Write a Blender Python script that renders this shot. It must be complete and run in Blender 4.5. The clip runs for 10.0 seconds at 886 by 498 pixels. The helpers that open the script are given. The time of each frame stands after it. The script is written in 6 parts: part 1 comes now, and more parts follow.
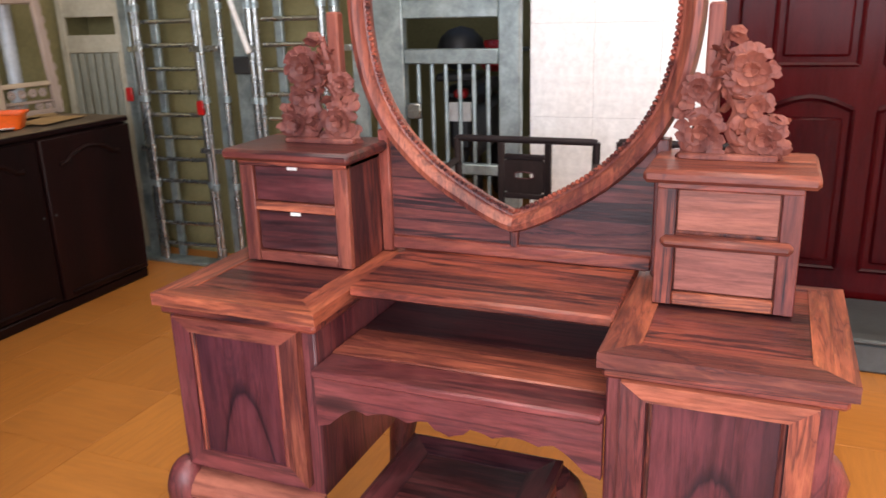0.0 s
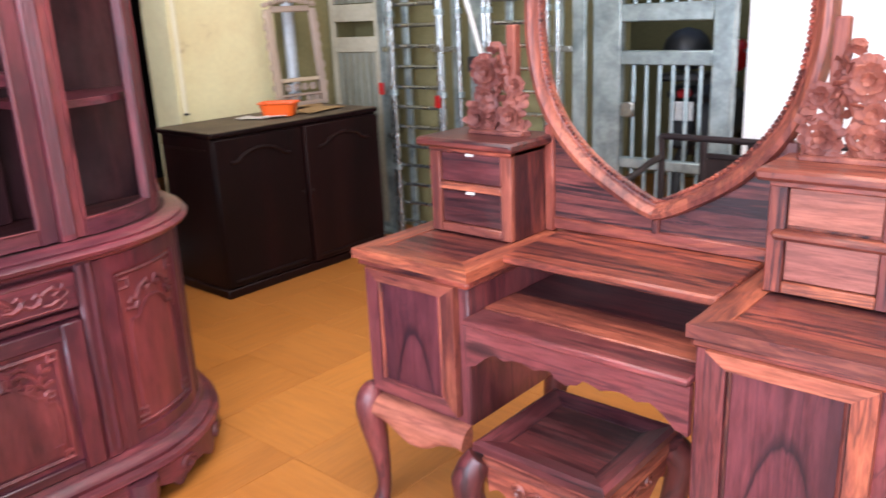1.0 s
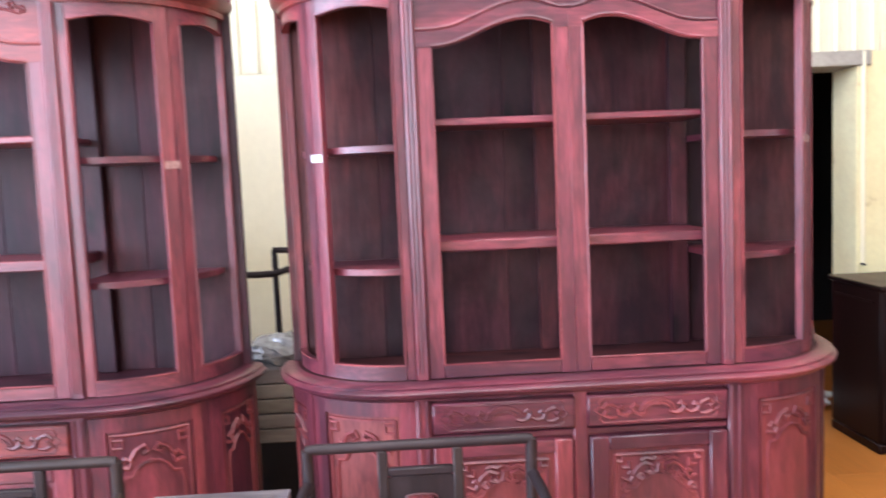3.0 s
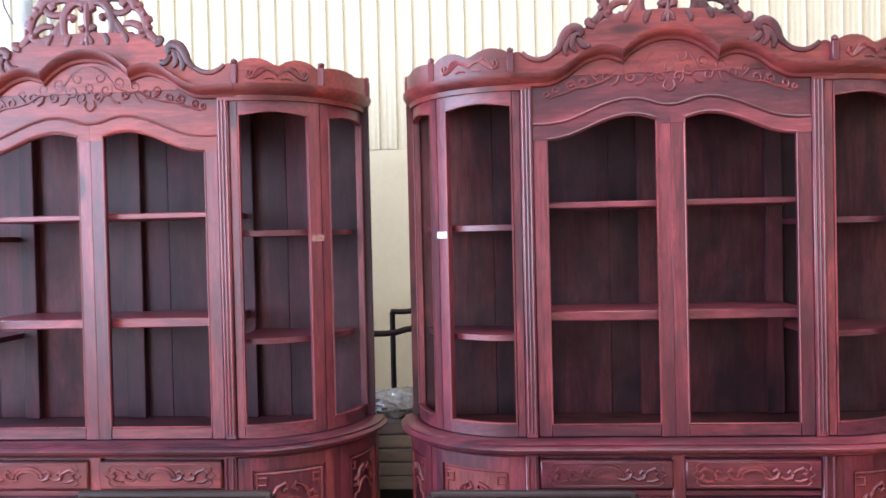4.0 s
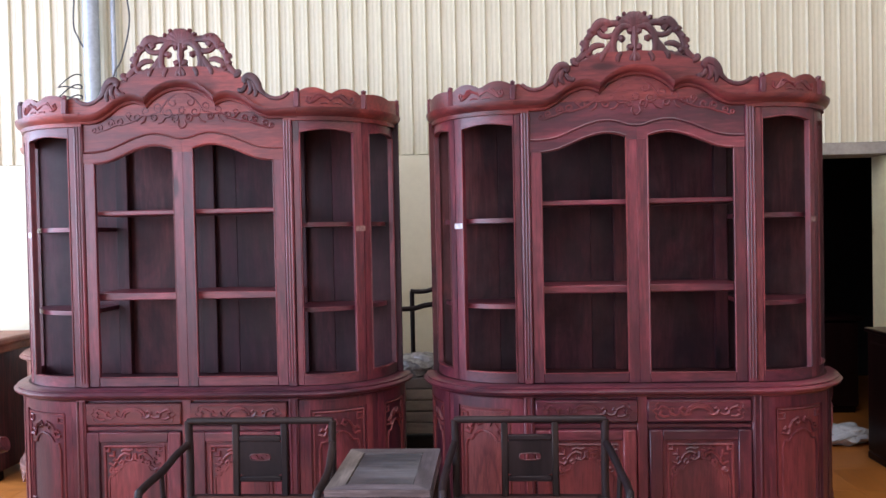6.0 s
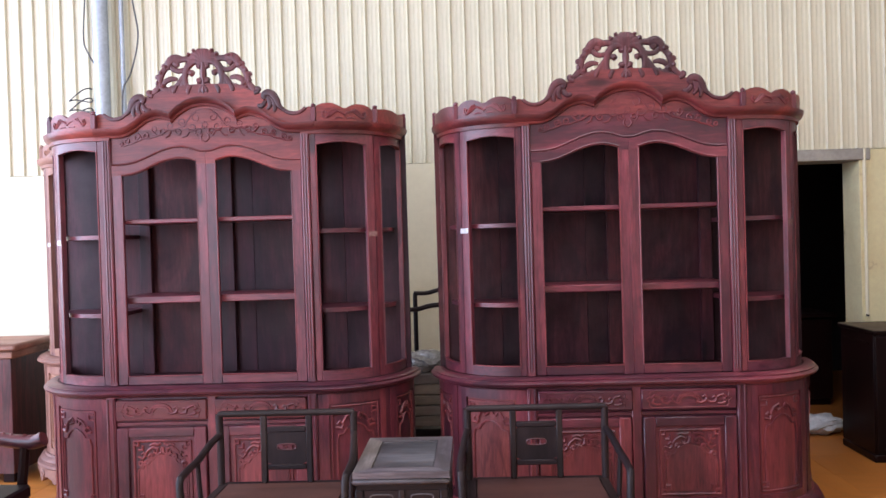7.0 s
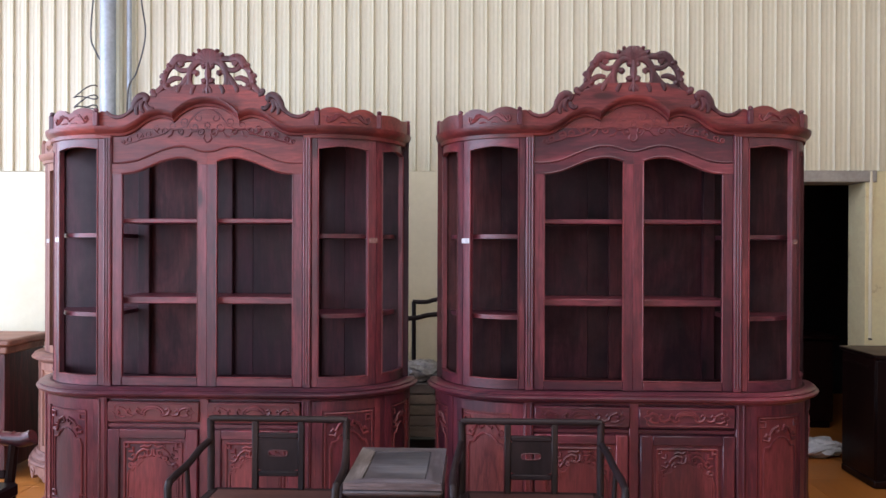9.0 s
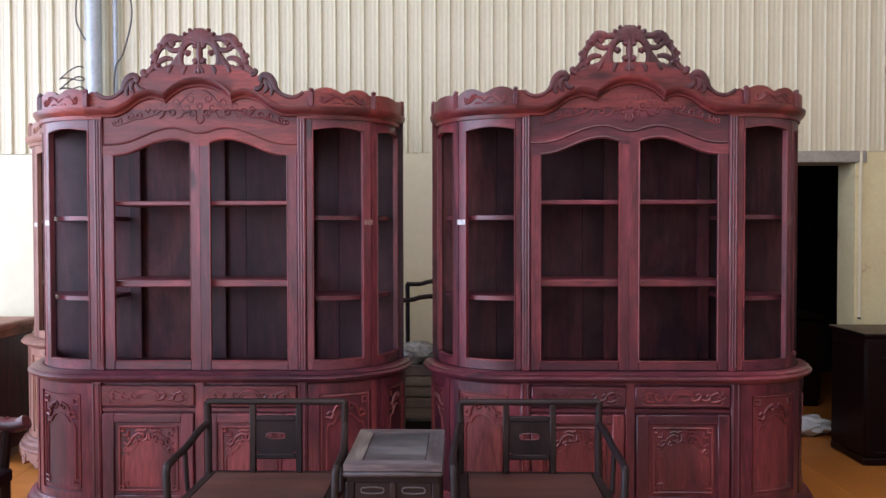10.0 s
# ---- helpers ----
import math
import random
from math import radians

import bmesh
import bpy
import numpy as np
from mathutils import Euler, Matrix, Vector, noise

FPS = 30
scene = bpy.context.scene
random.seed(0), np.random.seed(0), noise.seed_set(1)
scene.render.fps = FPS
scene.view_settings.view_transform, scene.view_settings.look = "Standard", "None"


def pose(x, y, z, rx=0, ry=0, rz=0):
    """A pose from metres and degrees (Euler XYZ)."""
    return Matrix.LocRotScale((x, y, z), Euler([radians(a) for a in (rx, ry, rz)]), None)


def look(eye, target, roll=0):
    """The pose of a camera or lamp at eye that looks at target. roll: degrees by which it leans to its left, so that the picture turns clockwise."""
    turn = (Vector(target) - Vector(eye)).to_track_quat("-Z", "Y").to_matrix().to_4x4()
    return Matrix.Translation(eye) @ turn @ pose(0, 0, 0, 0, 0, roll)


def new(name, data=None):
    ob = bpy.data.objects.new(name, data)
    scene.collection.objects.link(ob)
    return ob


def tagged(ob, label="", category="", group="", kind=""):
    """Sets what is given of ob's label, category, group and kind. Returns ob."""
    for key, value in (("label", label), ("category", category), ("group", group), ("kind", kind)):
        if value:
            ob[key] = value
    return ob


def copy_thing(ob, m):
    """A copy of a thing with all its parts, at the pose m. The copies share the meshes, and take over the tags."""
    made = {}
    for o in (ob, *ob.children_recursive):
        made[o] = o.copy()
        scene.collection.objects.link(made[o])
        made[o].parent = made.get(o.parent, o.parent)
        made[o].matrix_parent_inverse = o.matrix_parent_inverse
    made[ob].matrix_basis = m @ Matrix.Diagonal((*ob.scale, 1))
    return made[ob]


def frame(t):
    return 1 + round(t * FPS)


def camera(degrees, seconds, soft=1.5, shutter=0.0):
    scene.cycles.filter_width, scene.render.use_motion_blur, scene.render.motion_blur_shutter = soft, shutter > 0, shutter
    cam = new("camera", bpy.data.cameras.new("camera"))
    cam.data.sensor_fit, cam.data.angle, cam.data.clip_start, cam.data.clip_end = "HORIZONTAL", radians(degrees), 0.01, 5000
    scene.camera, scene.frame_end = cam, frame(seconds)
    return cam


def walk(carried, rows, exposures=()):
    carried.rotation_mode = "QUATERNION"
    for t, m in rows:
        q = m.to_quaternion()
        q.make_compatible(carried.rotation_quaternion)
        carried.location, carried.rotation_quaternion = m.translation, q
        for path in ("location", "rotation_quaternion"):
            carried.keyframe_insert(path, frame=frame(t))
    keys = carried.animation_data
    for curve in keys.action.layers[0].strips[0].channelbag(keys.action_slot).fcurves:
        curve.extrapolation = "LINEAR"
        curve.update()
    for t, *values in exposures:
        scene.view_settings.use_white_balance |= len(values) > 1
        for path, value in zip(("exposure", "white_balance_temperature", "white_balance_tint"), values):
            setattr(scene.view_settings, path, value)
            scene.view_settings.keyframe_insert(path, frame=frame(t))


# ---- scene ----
cam = camera(58.1, 10.0, 1.5, 0.35)
PATH = [
    (0, (0.267, 0.533, 1.295), (-0.47, 2.297, 0.707), -1.7),
    (0.5, (0.421, 0.473, 1.324), (-0.559, 2.109, 0.722), -0.4),
    (0.7, (0.493, 0.415, 1.332), (-0.598, 1.989, 0.754), -1.5),
    (1, (0.612, 0.389, 1.33), (-0.657, 1.823, 0.754), -2.6),
    (1.5, (0.782, 0.306, 1.357), (-0.802, 1.406, 0.828), -3.0),
    (2, (0.854, 0.305, 1.427), (-0.947, 1.062, 1.001), -3.3),
    (2.5, (0.928, 0.298, 1.47), (-1.013, 0.679, 1.175), -2.6),
    (3, (1.012, 0.258, 1.427), (-0.979, 0.336, 1.247), -2.5),
    (3.2, (1.055, 0.25, 1.425), (-0.935, 0.22, 1.313), -2.5),
    (4.3, (1.419, 0.128, 1.514), (-0.576, -0.015, 1.486), -1.3),
    (4.5, (1.488, 0.105, 1.503), (-0.507, -0.032, 1.487), -1.4),
    (5, (1.649, 0.144, 1.509), (-0.346, 0.015, 1.524), -1.5),
    (5.5, (1.859, 0.157, 1.468), (-0.136, 0.018, 1.438), -0.7),
    (6.8, (2.351, 0.027, 1.473), (0.353, -0.067, 1.435), -2.2),
    (7, (2.368, 0.008, 1.467), (0.369, -0.065, 1.441), -1.7),
    (7.5, (2.367, 0.023, 1.465), (0.368, -0.052, 1.451), -0.5),
    (8, (2.35, 0.032, 1.481), (0.351, -0.025, 1.462), 0.1),
    (8.5, (2.336, 0.021, 1.485), (0.339, -0.075, 1.473), 0.7),
    (9, (2.332, 0.017, 1.471), (0.333, -0.062, 1.466), 0.2),
    (9.5, (2.322, -0.003, 1.479), (0.323, -0.056, 1.45), -0.0),
    (10, (2.318, -0.036, 1.46), (0.319, -0.077, 1.414), -0.1),
]
# the picture darkens as the bright wall comes in
EXPOSURES = [(0, 0.5, 7350, 13), (1.0, 1.08, 6550, 12), (1.5, 1.32, 6450, 12), (2.0, 1.48, 6400, 12), (2.6, 1.42, 6250, 12), (3.2, 1.50, 6100, 12), (4.3, 0.62, 6150, 15), (4.5, 0.50, 6200, 16), (5.0, 0.20, 6250, 16), (5.5, 0.15, 6250, 16), (7.0, 0.25, 6250, 16), (7.5, -0.04, 6350, 16), (10.0, -0.10, 6400, 16)]
walk(cam, [(t, look(eye, target, roll)) for t, eye, target, roll in PATH], EXPOSURES)

# ---- daylight ----
world = bpy.data.worlds.new("sky")
scene.world = world
world.use_nodes = True
wn = world.node_tree.nodes
sky = wn.new("ShaderNodeTexSky")
sky.sky_type = "NISHITA"
sky.sun_disc = False
sky.sun_elevation, sky.sun_rotation = radians(48), radians(200)
world.node_tree.links.new(sky.outputs[0], wn["Background"].inputs[0])
wn["Background"].inputs[1].default_value = 0.10


def area_lamp(name, eye, target, wide, high, watts, colour):
    lamp = bpy.data.lights.new(name, "AREA")
    lamp.shape, lamp.size, lamp.size_y, lamp.energy, lamp.color = "RECTANGLE", wide, high, watts, colour
    ob = new(name, lamp)
    ob.matrix_world = look(eye, target)
    return ob


# sky light that falls in through the high shop front, the yard door and the roof light
area_lamp("shopfront_light", (1.1, -5.35, 2.25), (0.6, 0.0, 1.1), 7.9, 3.3, 640, (0.68, 0.78, 1.0))
area_lamp("yard_light", (5.45, -3.7, 1.8), (-1.0, -1.6, 1.2), 3.0, 2.9, 110, (0.86, 0.89, 1.0))
area_lamp("roof_light", (0.9, 0.4, 4.55), (0.9, 0.4, 0.0), 3.4, 4.6, 165, (1.0, 0.93, 0.89))

# ---- materials ----
MATS = {}


def nodes_of(name):
    m = bpy.data.materials.new(name)
    m.use_nodes = True
    t = m.node_tree
    return m, t, t.nodes, t.links, t.nodes["Principled BSDF"]


def ramp(n, stops):
    r = n.new("ShaderNodeValToRGB")
    while len(r.color_ramp.elements) < len(stops):
        r.color_ramp.elements.new(0.5)
    for e, (p, c) in zip(r.color_ramp.elements, stops):
        e.position, e.color = p, (*c, 1)
    return r


def noise_tex(n, scale, detail=4, rough=0.55, distortion=0.0):
    t = n.new("ShaderNodeTexNoise")
    t.inputs["Scale"].default_value = scale
    t.inputs["Detail"].default_value = detail
    t.inputs["Roughness"].default_value = rough
    t.inputs["Distortion"].default_value = distortion
    return t


def mix(n, l, kind, fac, a, b):
    m = n.new("ShaderNodeMix")
    m.data_type, m.blend_type = "RGBA", kind
    for sock, v in ((m.inputs[0], fac), (m.inputs[6], a), (m.inputs[7], b)):
        if hasattr(v, "is_linked"):
            l.new(v, sock)
        elif isinstance(v, tuple):
            sock.default_value = (*v, 1)
        else:
            sock.default_value = v
    return m.outputs[2]


def wood(name, along, light, mid, dark, streak=0.5, rough=0.42, size=1.0, dust=0.0, ink=0.0, gloss=0.5, vary=0.18, arch=False, mottle=0.0):
    """Sawn and oiled timber whose grain runs along one local axis."""
    key = (name, along)
    if key in MATS:
        return MATS[key]
    m, t, n, l, p = nodes_of(name + "_" + along)
    tc, mp, oi = n.new("ShaderNodeTexCoord"), n.new("ShaderNodeMapping"), n.new("ShaderNodeObjectInfo")
    sc = [12.0 * size, 12.0 * size, 12.0 * size]
    sc["xyz".index(along)] = 1.5 * size
    mp.inputs["Scale"].default_value = sc
    comb = n.new("ShaderNodeVectorMath")
    comb.operation = "SCALE"
    comb.inputs[0].default_value = (37.0, 61.0, 23.0)
    l.new(oi.outputs["Random"], comb.inputs["Scale"])
    add = n.new("ShaderNodeVectorMath")
    l.new(tc.outputs["Object"], mp.inputs["Vector"])
    l.new(mp.outputs[0], add.inputs[0])
    l.new(comb.outputs[0], add.inputs[1])
    figure = noise_tex(n, 1.0, 6, 0.56, 1.3)
    l.new(add.outputs[0], figure.inputs["Vector"])
    # growth rings: the slow figure folded into bands
    fold = n.new("ShaderNodeMath")
    fold.operation = "MULTIPLY"
    fold.inputs[1].default_value = 9.0
    l.new(figure.outputs[0], fold.inputs[0])
    ping = n.new("ShaderNodeMath")
    ping.operation = "PINGPONG"
    ping.inputs[1].default_value = 1.0
    l.new(fold.outputs[0], ping.inputs[0])
    bands = ramp(n, [(0.0, dark), (0.16, mid), (0.6, mid), (1.0, light)])
    l.new(ping.outputs[0], bands.inputs[0])
    tone = noise_tex(n, 0.55, 2, 0.5, 0.6)
    l.new(add.outputs[0], tone.inputs["Vector"])
    tone_r = ramp(n, [(0.36, dark), (0.5, mid), (0.68, light)])
    l.new(tone.outputs[0], tone_r.inputs[0])
    col = mix(n, l, "MIX", streak, tone_r.outputs[0], bands.outputs[0])
    if ink:
        # sparse black streaks, long along the grain
        st = noise_tex(n, 1.5, 4, 0.6, 1.0)
        off = n.new("ShaderNodeVectorMath")
        off.operation = "MULTIPLY"
        stretch = [1.0, 1.0, 1.0]
        stretch["xyz".index(along)] = 0.4
        off.inputs[1].default_value = stretch
        l.new(add.outputs[0], off.inputs[0])
        l.new(off.outputs[0], st.inputs["Vector"])
        sr = ramp(n, [(0.50, (0, 0, 0)), (0.545, (ink,) * 3), (0.565, (ink * 0.9,) * 3), (0.60, (0, 0, 0)), (0.68, (0, 0, 0)), (0.71, (ink * 0.8,) * 3)])
        l.new(st.outputs[0], sr.inputs[0])
        col = mix(n, l, "MIX", sr.outputs[0], col, dark)
    if arch:
        # a cathedral figure: nested arches of dark heartwood
        sep = n.new("ShaderNodeSeparateXYZ")
        l.new(tc.outputs["Generated"], sep.inputs[0])
        cen = n.new("ShaderNodeMath")
        cen.operation, cen.inputs[1].default_value = "SUBTRACT", 0.52
        l.new(sep.outputs[0], cen.inputs[0])
        sq = n.new("ShaderNodeMath")
        sq.operation = "MULTIPLY"
        l.new(cen.outputs[0], sq.inputs[0])
        l.new(cen.outputs[0], sq.inputs[1])
        ma = n.new("ShaderNodeMath")
        ma.operation, ma.inputs[1].default_value = "MULTIPLY_ADD", 7.0
        l.new(sq.outputs[0], ma.inputs[0])
        l.new(sep.outputs[2], ma.inputs[2])
        wob = n.new("ShaderNodeMath")
        wob.operation, wob.inputs[1].default_value = "MULTIPLY_ADD", 0.35
        l.new(figure.outputs[0], wob.inputs[0])
        l.new(ma.outputs[0], wob.inputs[2])
        ar = ramp(n, [(0.62, (0, 0, 0)), (0.70, (0.2, 0.2, 0.2)), (0.74, (0.95,) * 3), (0.78, (0.75,) * 3), (0.86, (0.2,) * 3), (1.0, (0.05,) * 3)])
        l.new(wob.outputs[0], ar.inputs[0])
        col = mix(n, l, "MIX", ar.outputs[0], col, dark)
    p.inputs["Specular IOR Level"].default_value = gloss
    pores = noise_tex(n, 9.0, 5, 0.68)
    l.new(add.outputs[0], pores.inputs["Vector"])
    pores_r = ramp(n, [(0.35, (0.62, 0.6, 0.6)), (0.6, (1.1, 1.1, 1.1))])
    l.new(pores.outputs[0], pores_r.inputs[0])
    col = mix(n, l, "MULTIPLY", 0.95 if ink else 0.35, col, pores_r.outputs[0])
    each = ramp(n, [(0.0, (1 - vary * 1.15, 1 - vary * 1.1, 1 - vary * 0.65)), (0.35, (1 - vary * 0.5, 1 - vary * 0.5, 1 - vary * 0.2)), (0.7, (1 + vary * 0.15, 1 + vary * 0.12, 1.0)), (1.0, (1 + vary * 1.1, 1 + vary * 1.2, 1 + vary * 0.4))])
    l.new(oi.outputs["Random"], each.inputs[0])
    col = mix(n, l, "MULTIPLY", 1.0, col, each.outputs[0])
    if mottle:
        # cloudy darker patches, and a few small knots
        mp2 = n.new("ShaderNodeMapping")
        sc2 = [7.0, 7.0, 7.0]
        sc2["xyz".index(along)] = 2.4
        mp2.inputs["Scale"].default_value = sc2
        l.new(tc.outputs["Object"], mp2.inputs["Vector"])
        add2 = n.new("ShaderNodeVectorMath")
        l.new(mp2.outputs[0], add2.inputs[0])
        l.new(comb.outputs[0], add2.inputs[1])
        cloud = noise_tex(n, 0.9, 5, 0.62, 0.9)
        l.new(add2.outputs[0], cloud.inputs["Vector"])
        cr = ramp(n, [(0.40, (mottle,) * 3), (0.56, (mottle * 0.12,) * 3), (0.62, (0, 0, 0))])
        l.new(cloud.outputs[0], cr.inputs[0])
        col = mix(n, l, "MIX", cr.outputs[0], col, dark)
        vor = n.new("ShaderNodeTexVoronoi")
        vor.inputs["Scale"].default_value = 0.75
        l.new(add2.outputs[0], vor.inputs["Vector"])
        kr = ramp(n, [(0.0, (0.9,) * 3), (0.07, (0.75,) * 3), (0.12, (0, 0, 0))])
        l.new(vor.outputs["Distance"], kr.inputs[0])
        col = mix(n, l, "MIX", kr.outputs[0], col, tuple(c * 0.5 for c in dark))
    if dust:
        dn = noise_tex(n, 3.0, 5, 0.65)
        l.new(tc.outputs["Object"], dn.inputs["Vector"])
        dr = ramp(n, [(0.45, (0, 0, 0)), (0.75, (dust, dust, dust))])
        l.new(dn.outputs[0], dr.inputs[0])
        col = mix(n, l, "MIX", dr.outputs[0], col, (0.36, 0.29, 0.27))
    l.new(col, p.inputs["Base Color"])
    rr = n.new("ShaderNodeMapRange")
    rr.inputs["To Min"].default_value, rr.inputs["To Max"].default_value = rough - 0.08, rough + 0.14
    l.new(pores.outputs[0], rr.inputs["Value"])
    l.new(rr.outputs[0], p.inputs["Roughness"])
    bump = n.new("ShaderNodeBump")
    bump.inputs["Strength"].default_value, bump.inputs["Distance"].default_value = 0.25, 0.003
    l.new(pores.outputs[0], bump.inputs["Height"])
    l.new(bump.outputs[0], p.inputs["Normal"])
    MATS[key] = m
    return m


def surface(name, base, second, scale=3.0, rough=0.6, metal=0.0, bump=0.1, fine=60.0, lo=0.35, hi=0.7, third=None, each=0.0, grain=1.0):
    """A surface with stains at a large scale and grain at a small one."""
    if name in MATS:
        return MATS[name]
    m, t, n, l, p = nodes_of(name)
    tc = n.new("ShaderNodeTexCoord")
    big, small = noise_tex(n, scale, 5, 0.6, 0.4), noise_tex(n, fine, 3, 0.6)
    for x in (big, small):
        l.new(tc.outputs["Object"], x.inputs["Vector"])
    r = ramp(n, [(lo, base), (hi, second)] if third is None else [(lo, base), (hi, second), (min(hi + 0.12, 1.0), third)])
    l.new(big.outputs[0], r.inputs[0])
    sr = ramp(n, [(0.3, (1 - 0.14 * grain,) * 3), (0.7, (1 + 0.06 * grain,) * 3)])
    l.new(small.outputs[0], sr.inputs[0])
    col = mix(n, l, "MULTIPLY", 1.0, r.outputs[0], sr.outputs[0])
    if each:
        oi = n.new("ShaderNodeObjectInfo")
        er = ramp(n, [(0.0, (1 - each,) * 3), (1.0, (1 + each,) * 3)])
        l.new(oi.outputs["Random"], er.inputs[0])
        col = mix(n, l, "MULTIPLY", 1.0, col, er.outputs[0])
    l.new(col, p.inputs["Base Color"])
    p.inputs["Metallic"].default_value = metal
    rr = n.new("ShaderNodeMapRange")
    rr.inputs["To Min"].default_value, rr.inputs["To Max"].default_value = max(rough - 0.1, 0.05), min(rough + 0.12, 1)
    l.new(big.outputs[0], rr.inputs["Value"])
    l.new(rr.outputs[0], p.inputs["Roughness"])
    b = n.new("ShaderNodeBump")
    b.inputs["Strength"].default_value, b.inputs["Distance"].default_value = bump, 0.004
    l.new(small.outputs[0], b.inputs["Height"])
    l.new(b.outputs[0], p.inputs["Normal"])
    MATS[name] = m
    return m


def rosewood(a):  # the two big cabinets
    return wood("rosewood", a, (0.258, 0.051, 0.064), (0.147, 0.0270, 0.0405), (0.030, 0.0085, 0.0170), 0.36, 0.33, 0.85, 0.03, 0.28, 0.55, 0.16, False, 0.6)


def crestwood(a):  # darkened openwork of the crests
    return wood("crest_rosewood", a, (0.160, 0.040, 0.046), (0.095, 0.0235, 0.031), (0.028, 0.009, 0.014), 0.2, 0.38, 0.9, 0.0, 0.1, 0.5, 0.06, False, 0.4)


def relief(a):  # carving on the same cabinets, rosewood lightened in colour for edges that catch light
    return wood("lightened_cut_rosewood", a, (0.290, 0.060, 0.061), (0.180, 0.036, 0.042), (0.060, 0.014, 0.020), 0.2, 0.40, 0.9, 0.04, 0.1, 0.42, 0.10, False, 0.30)


def headwood(a):  # redder boards of cornices, galleries and drawers
    return wood("red_rosewood", a, (0.305, 0.059, 0.050), (0.180, 0.033, 0.034), (0.052, 0.012, 0.016), 0.34, 0.36, 0.9, 0.03, 0.25, 0.45, 0.16, False, 0.45)


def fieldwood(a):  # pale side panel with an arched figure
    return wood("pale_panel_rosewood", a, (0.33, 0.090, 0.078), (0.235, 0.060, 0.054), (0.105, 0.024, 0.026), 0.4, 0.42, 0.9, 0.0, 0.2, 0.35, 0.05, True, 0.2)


def innerwood(a):  # dusty unfinished insides, darkened in colour for the shade within the cabinet
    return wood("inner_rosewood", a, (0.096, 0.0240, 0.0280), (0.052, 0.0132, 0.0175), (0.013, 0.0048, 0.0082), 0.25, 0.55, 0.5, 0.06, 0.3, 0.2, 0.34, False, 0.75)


def litdustyinner(a):  # insides whose lighter, bluer colour holds the shop front's light, with a film of dust
    return wood("lit_dusty_inner_rosewood", a, (0.112, 0.0285, 0.0395), (0.062, 0.0155, 0.0240), (0.015, 0.0052, 0.0098), 0.25, 0.50, 0.5, 0.07, 0.3, 0.3, 0.30, False, 0.65)


def paledrawer(a):  # pinkish drawer fronts with a few streaks
    return wood("pink_rosewood", a, (0.40, 0.140, 0.100), (0.300, 0.095, 0.070), (0.095, 0.027, 0.025), 0.35, 0.42, 0.8, 0.05, 0.35, 0.4, 0.10, False, 0.2)


def striped(a):  # the boldly figured dressing table
    return wood("figured_rosewood", a, (0.46, 0.112, 0.058), (0.275, 0.060, 0.043), (0.024, 0.008, 0.011), 0.48, 0.34, 1.15, 0.0, 0.95, 0.5, 0.22, False, 0.5)


def mauve(a):  # purple-toned stiles, legs and aprons
    return wood("mauve_rosewood", a, (0.300, 0.072, 0.065), (0.205, 0.045, 0.047), (0.045, 0.011, 0.016), 0.45, 0.36, 1.1, 0.06, 0.75, 0.5, 0.18, False, 0.35)


def heart(a):  # dark heartwood panels
    return wood("dark_heartwood", a, (0.175, 0.041, 0.042), (0.105, 0.025, 0.028), (0.016, 0.007, 0.010), 0.5, 0.33, 0.7, 0.12, 0.75, 0.45, 0.18, False, 0.3)


def cathedral(a):  # door panels with an arched dark figure
    return wood("arched_heartwood", a, (0.165, 0.040, 0.047), (0.122, 0.028, 0.036), (0.016, 0.007, 0.012), 0.3, 0.36, 0.7, 0.0, 0.3, 0.4, 0.08, True, 0.3)


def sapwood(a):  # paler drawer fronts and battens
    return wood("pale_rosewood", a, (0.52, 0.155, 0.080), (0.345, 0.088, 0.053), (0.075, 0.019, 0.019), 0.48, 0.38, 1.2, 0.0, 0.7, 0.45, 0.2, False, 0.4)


def ebony(a):  # the weathered armchairs and side table
    return wood("weathered_ebony", a, (0.032, 0.021, 0.021), (0.019, 0.0125, 0.013), (0.008, 0.0055, 0.006), 0.4, 0.42, 1.0, 0.02, 0.0, 0.2)


def pale(a):  # unfinished pale furniture
    return wood("unfinished_wood", a, (0.36, 0.19, 0.14), (0.27, 0.13, 0.095), (0.15, 0.065, 0.05), 0.4, 0.6, 0.8, 0.15)


def darkbrown(a):
    return wood("dark_lacquered_wood", a, (0.016, 0.0045, 0.0045), (0.010, 0.003, 0.0032), (0.005, 0.002, 0.002), 0.4, 0.40, 0.8, 0.0, 0.0, 0.14)


def weathered(a):  # greyed pale mirror frame
    return wood("weathered_pale_wood", a, (0.45, 0.355, 0.285), (0.37, 0.285, 0.225), (0.22, 0.16, 0.125), 0.3, 0.65, 1.0, 0.2)


PLASTER = surface("cream_plaster", (0.72, 0.66, 0.45), (0.79, 0.74, 0.55), 1.3, 0.8, 0, 0.08, 30.0, 0.3, 0.55, None, 0.0, 0.25)
STAINED = surface("stained_plaster", (0.79, 0.725, 0.44), (0.75, 0.66, 0.39), 5.0, 0.8, 0, 0.15, 40.0, 0.42, 0.67, (0.36, 0.27, 0.16), 0.0, 0.4)
WHITEWALL = surface("white_plaster", (0.80, 0.78, 0.72), (0.70, 0.67, 0.58), 1.1, 0.8, 0, 0.15, 45.0, 0.45, 0.8)
# cream plaster taken down to olive for shade behind the gates; passage reuses it
OLIVE = surface("shade_olive_plaster", (0.19, 0.165, 0.07), (0.26, 0.23, 0.11), 1.5, 0.8, 0, 0.15, 45.0)
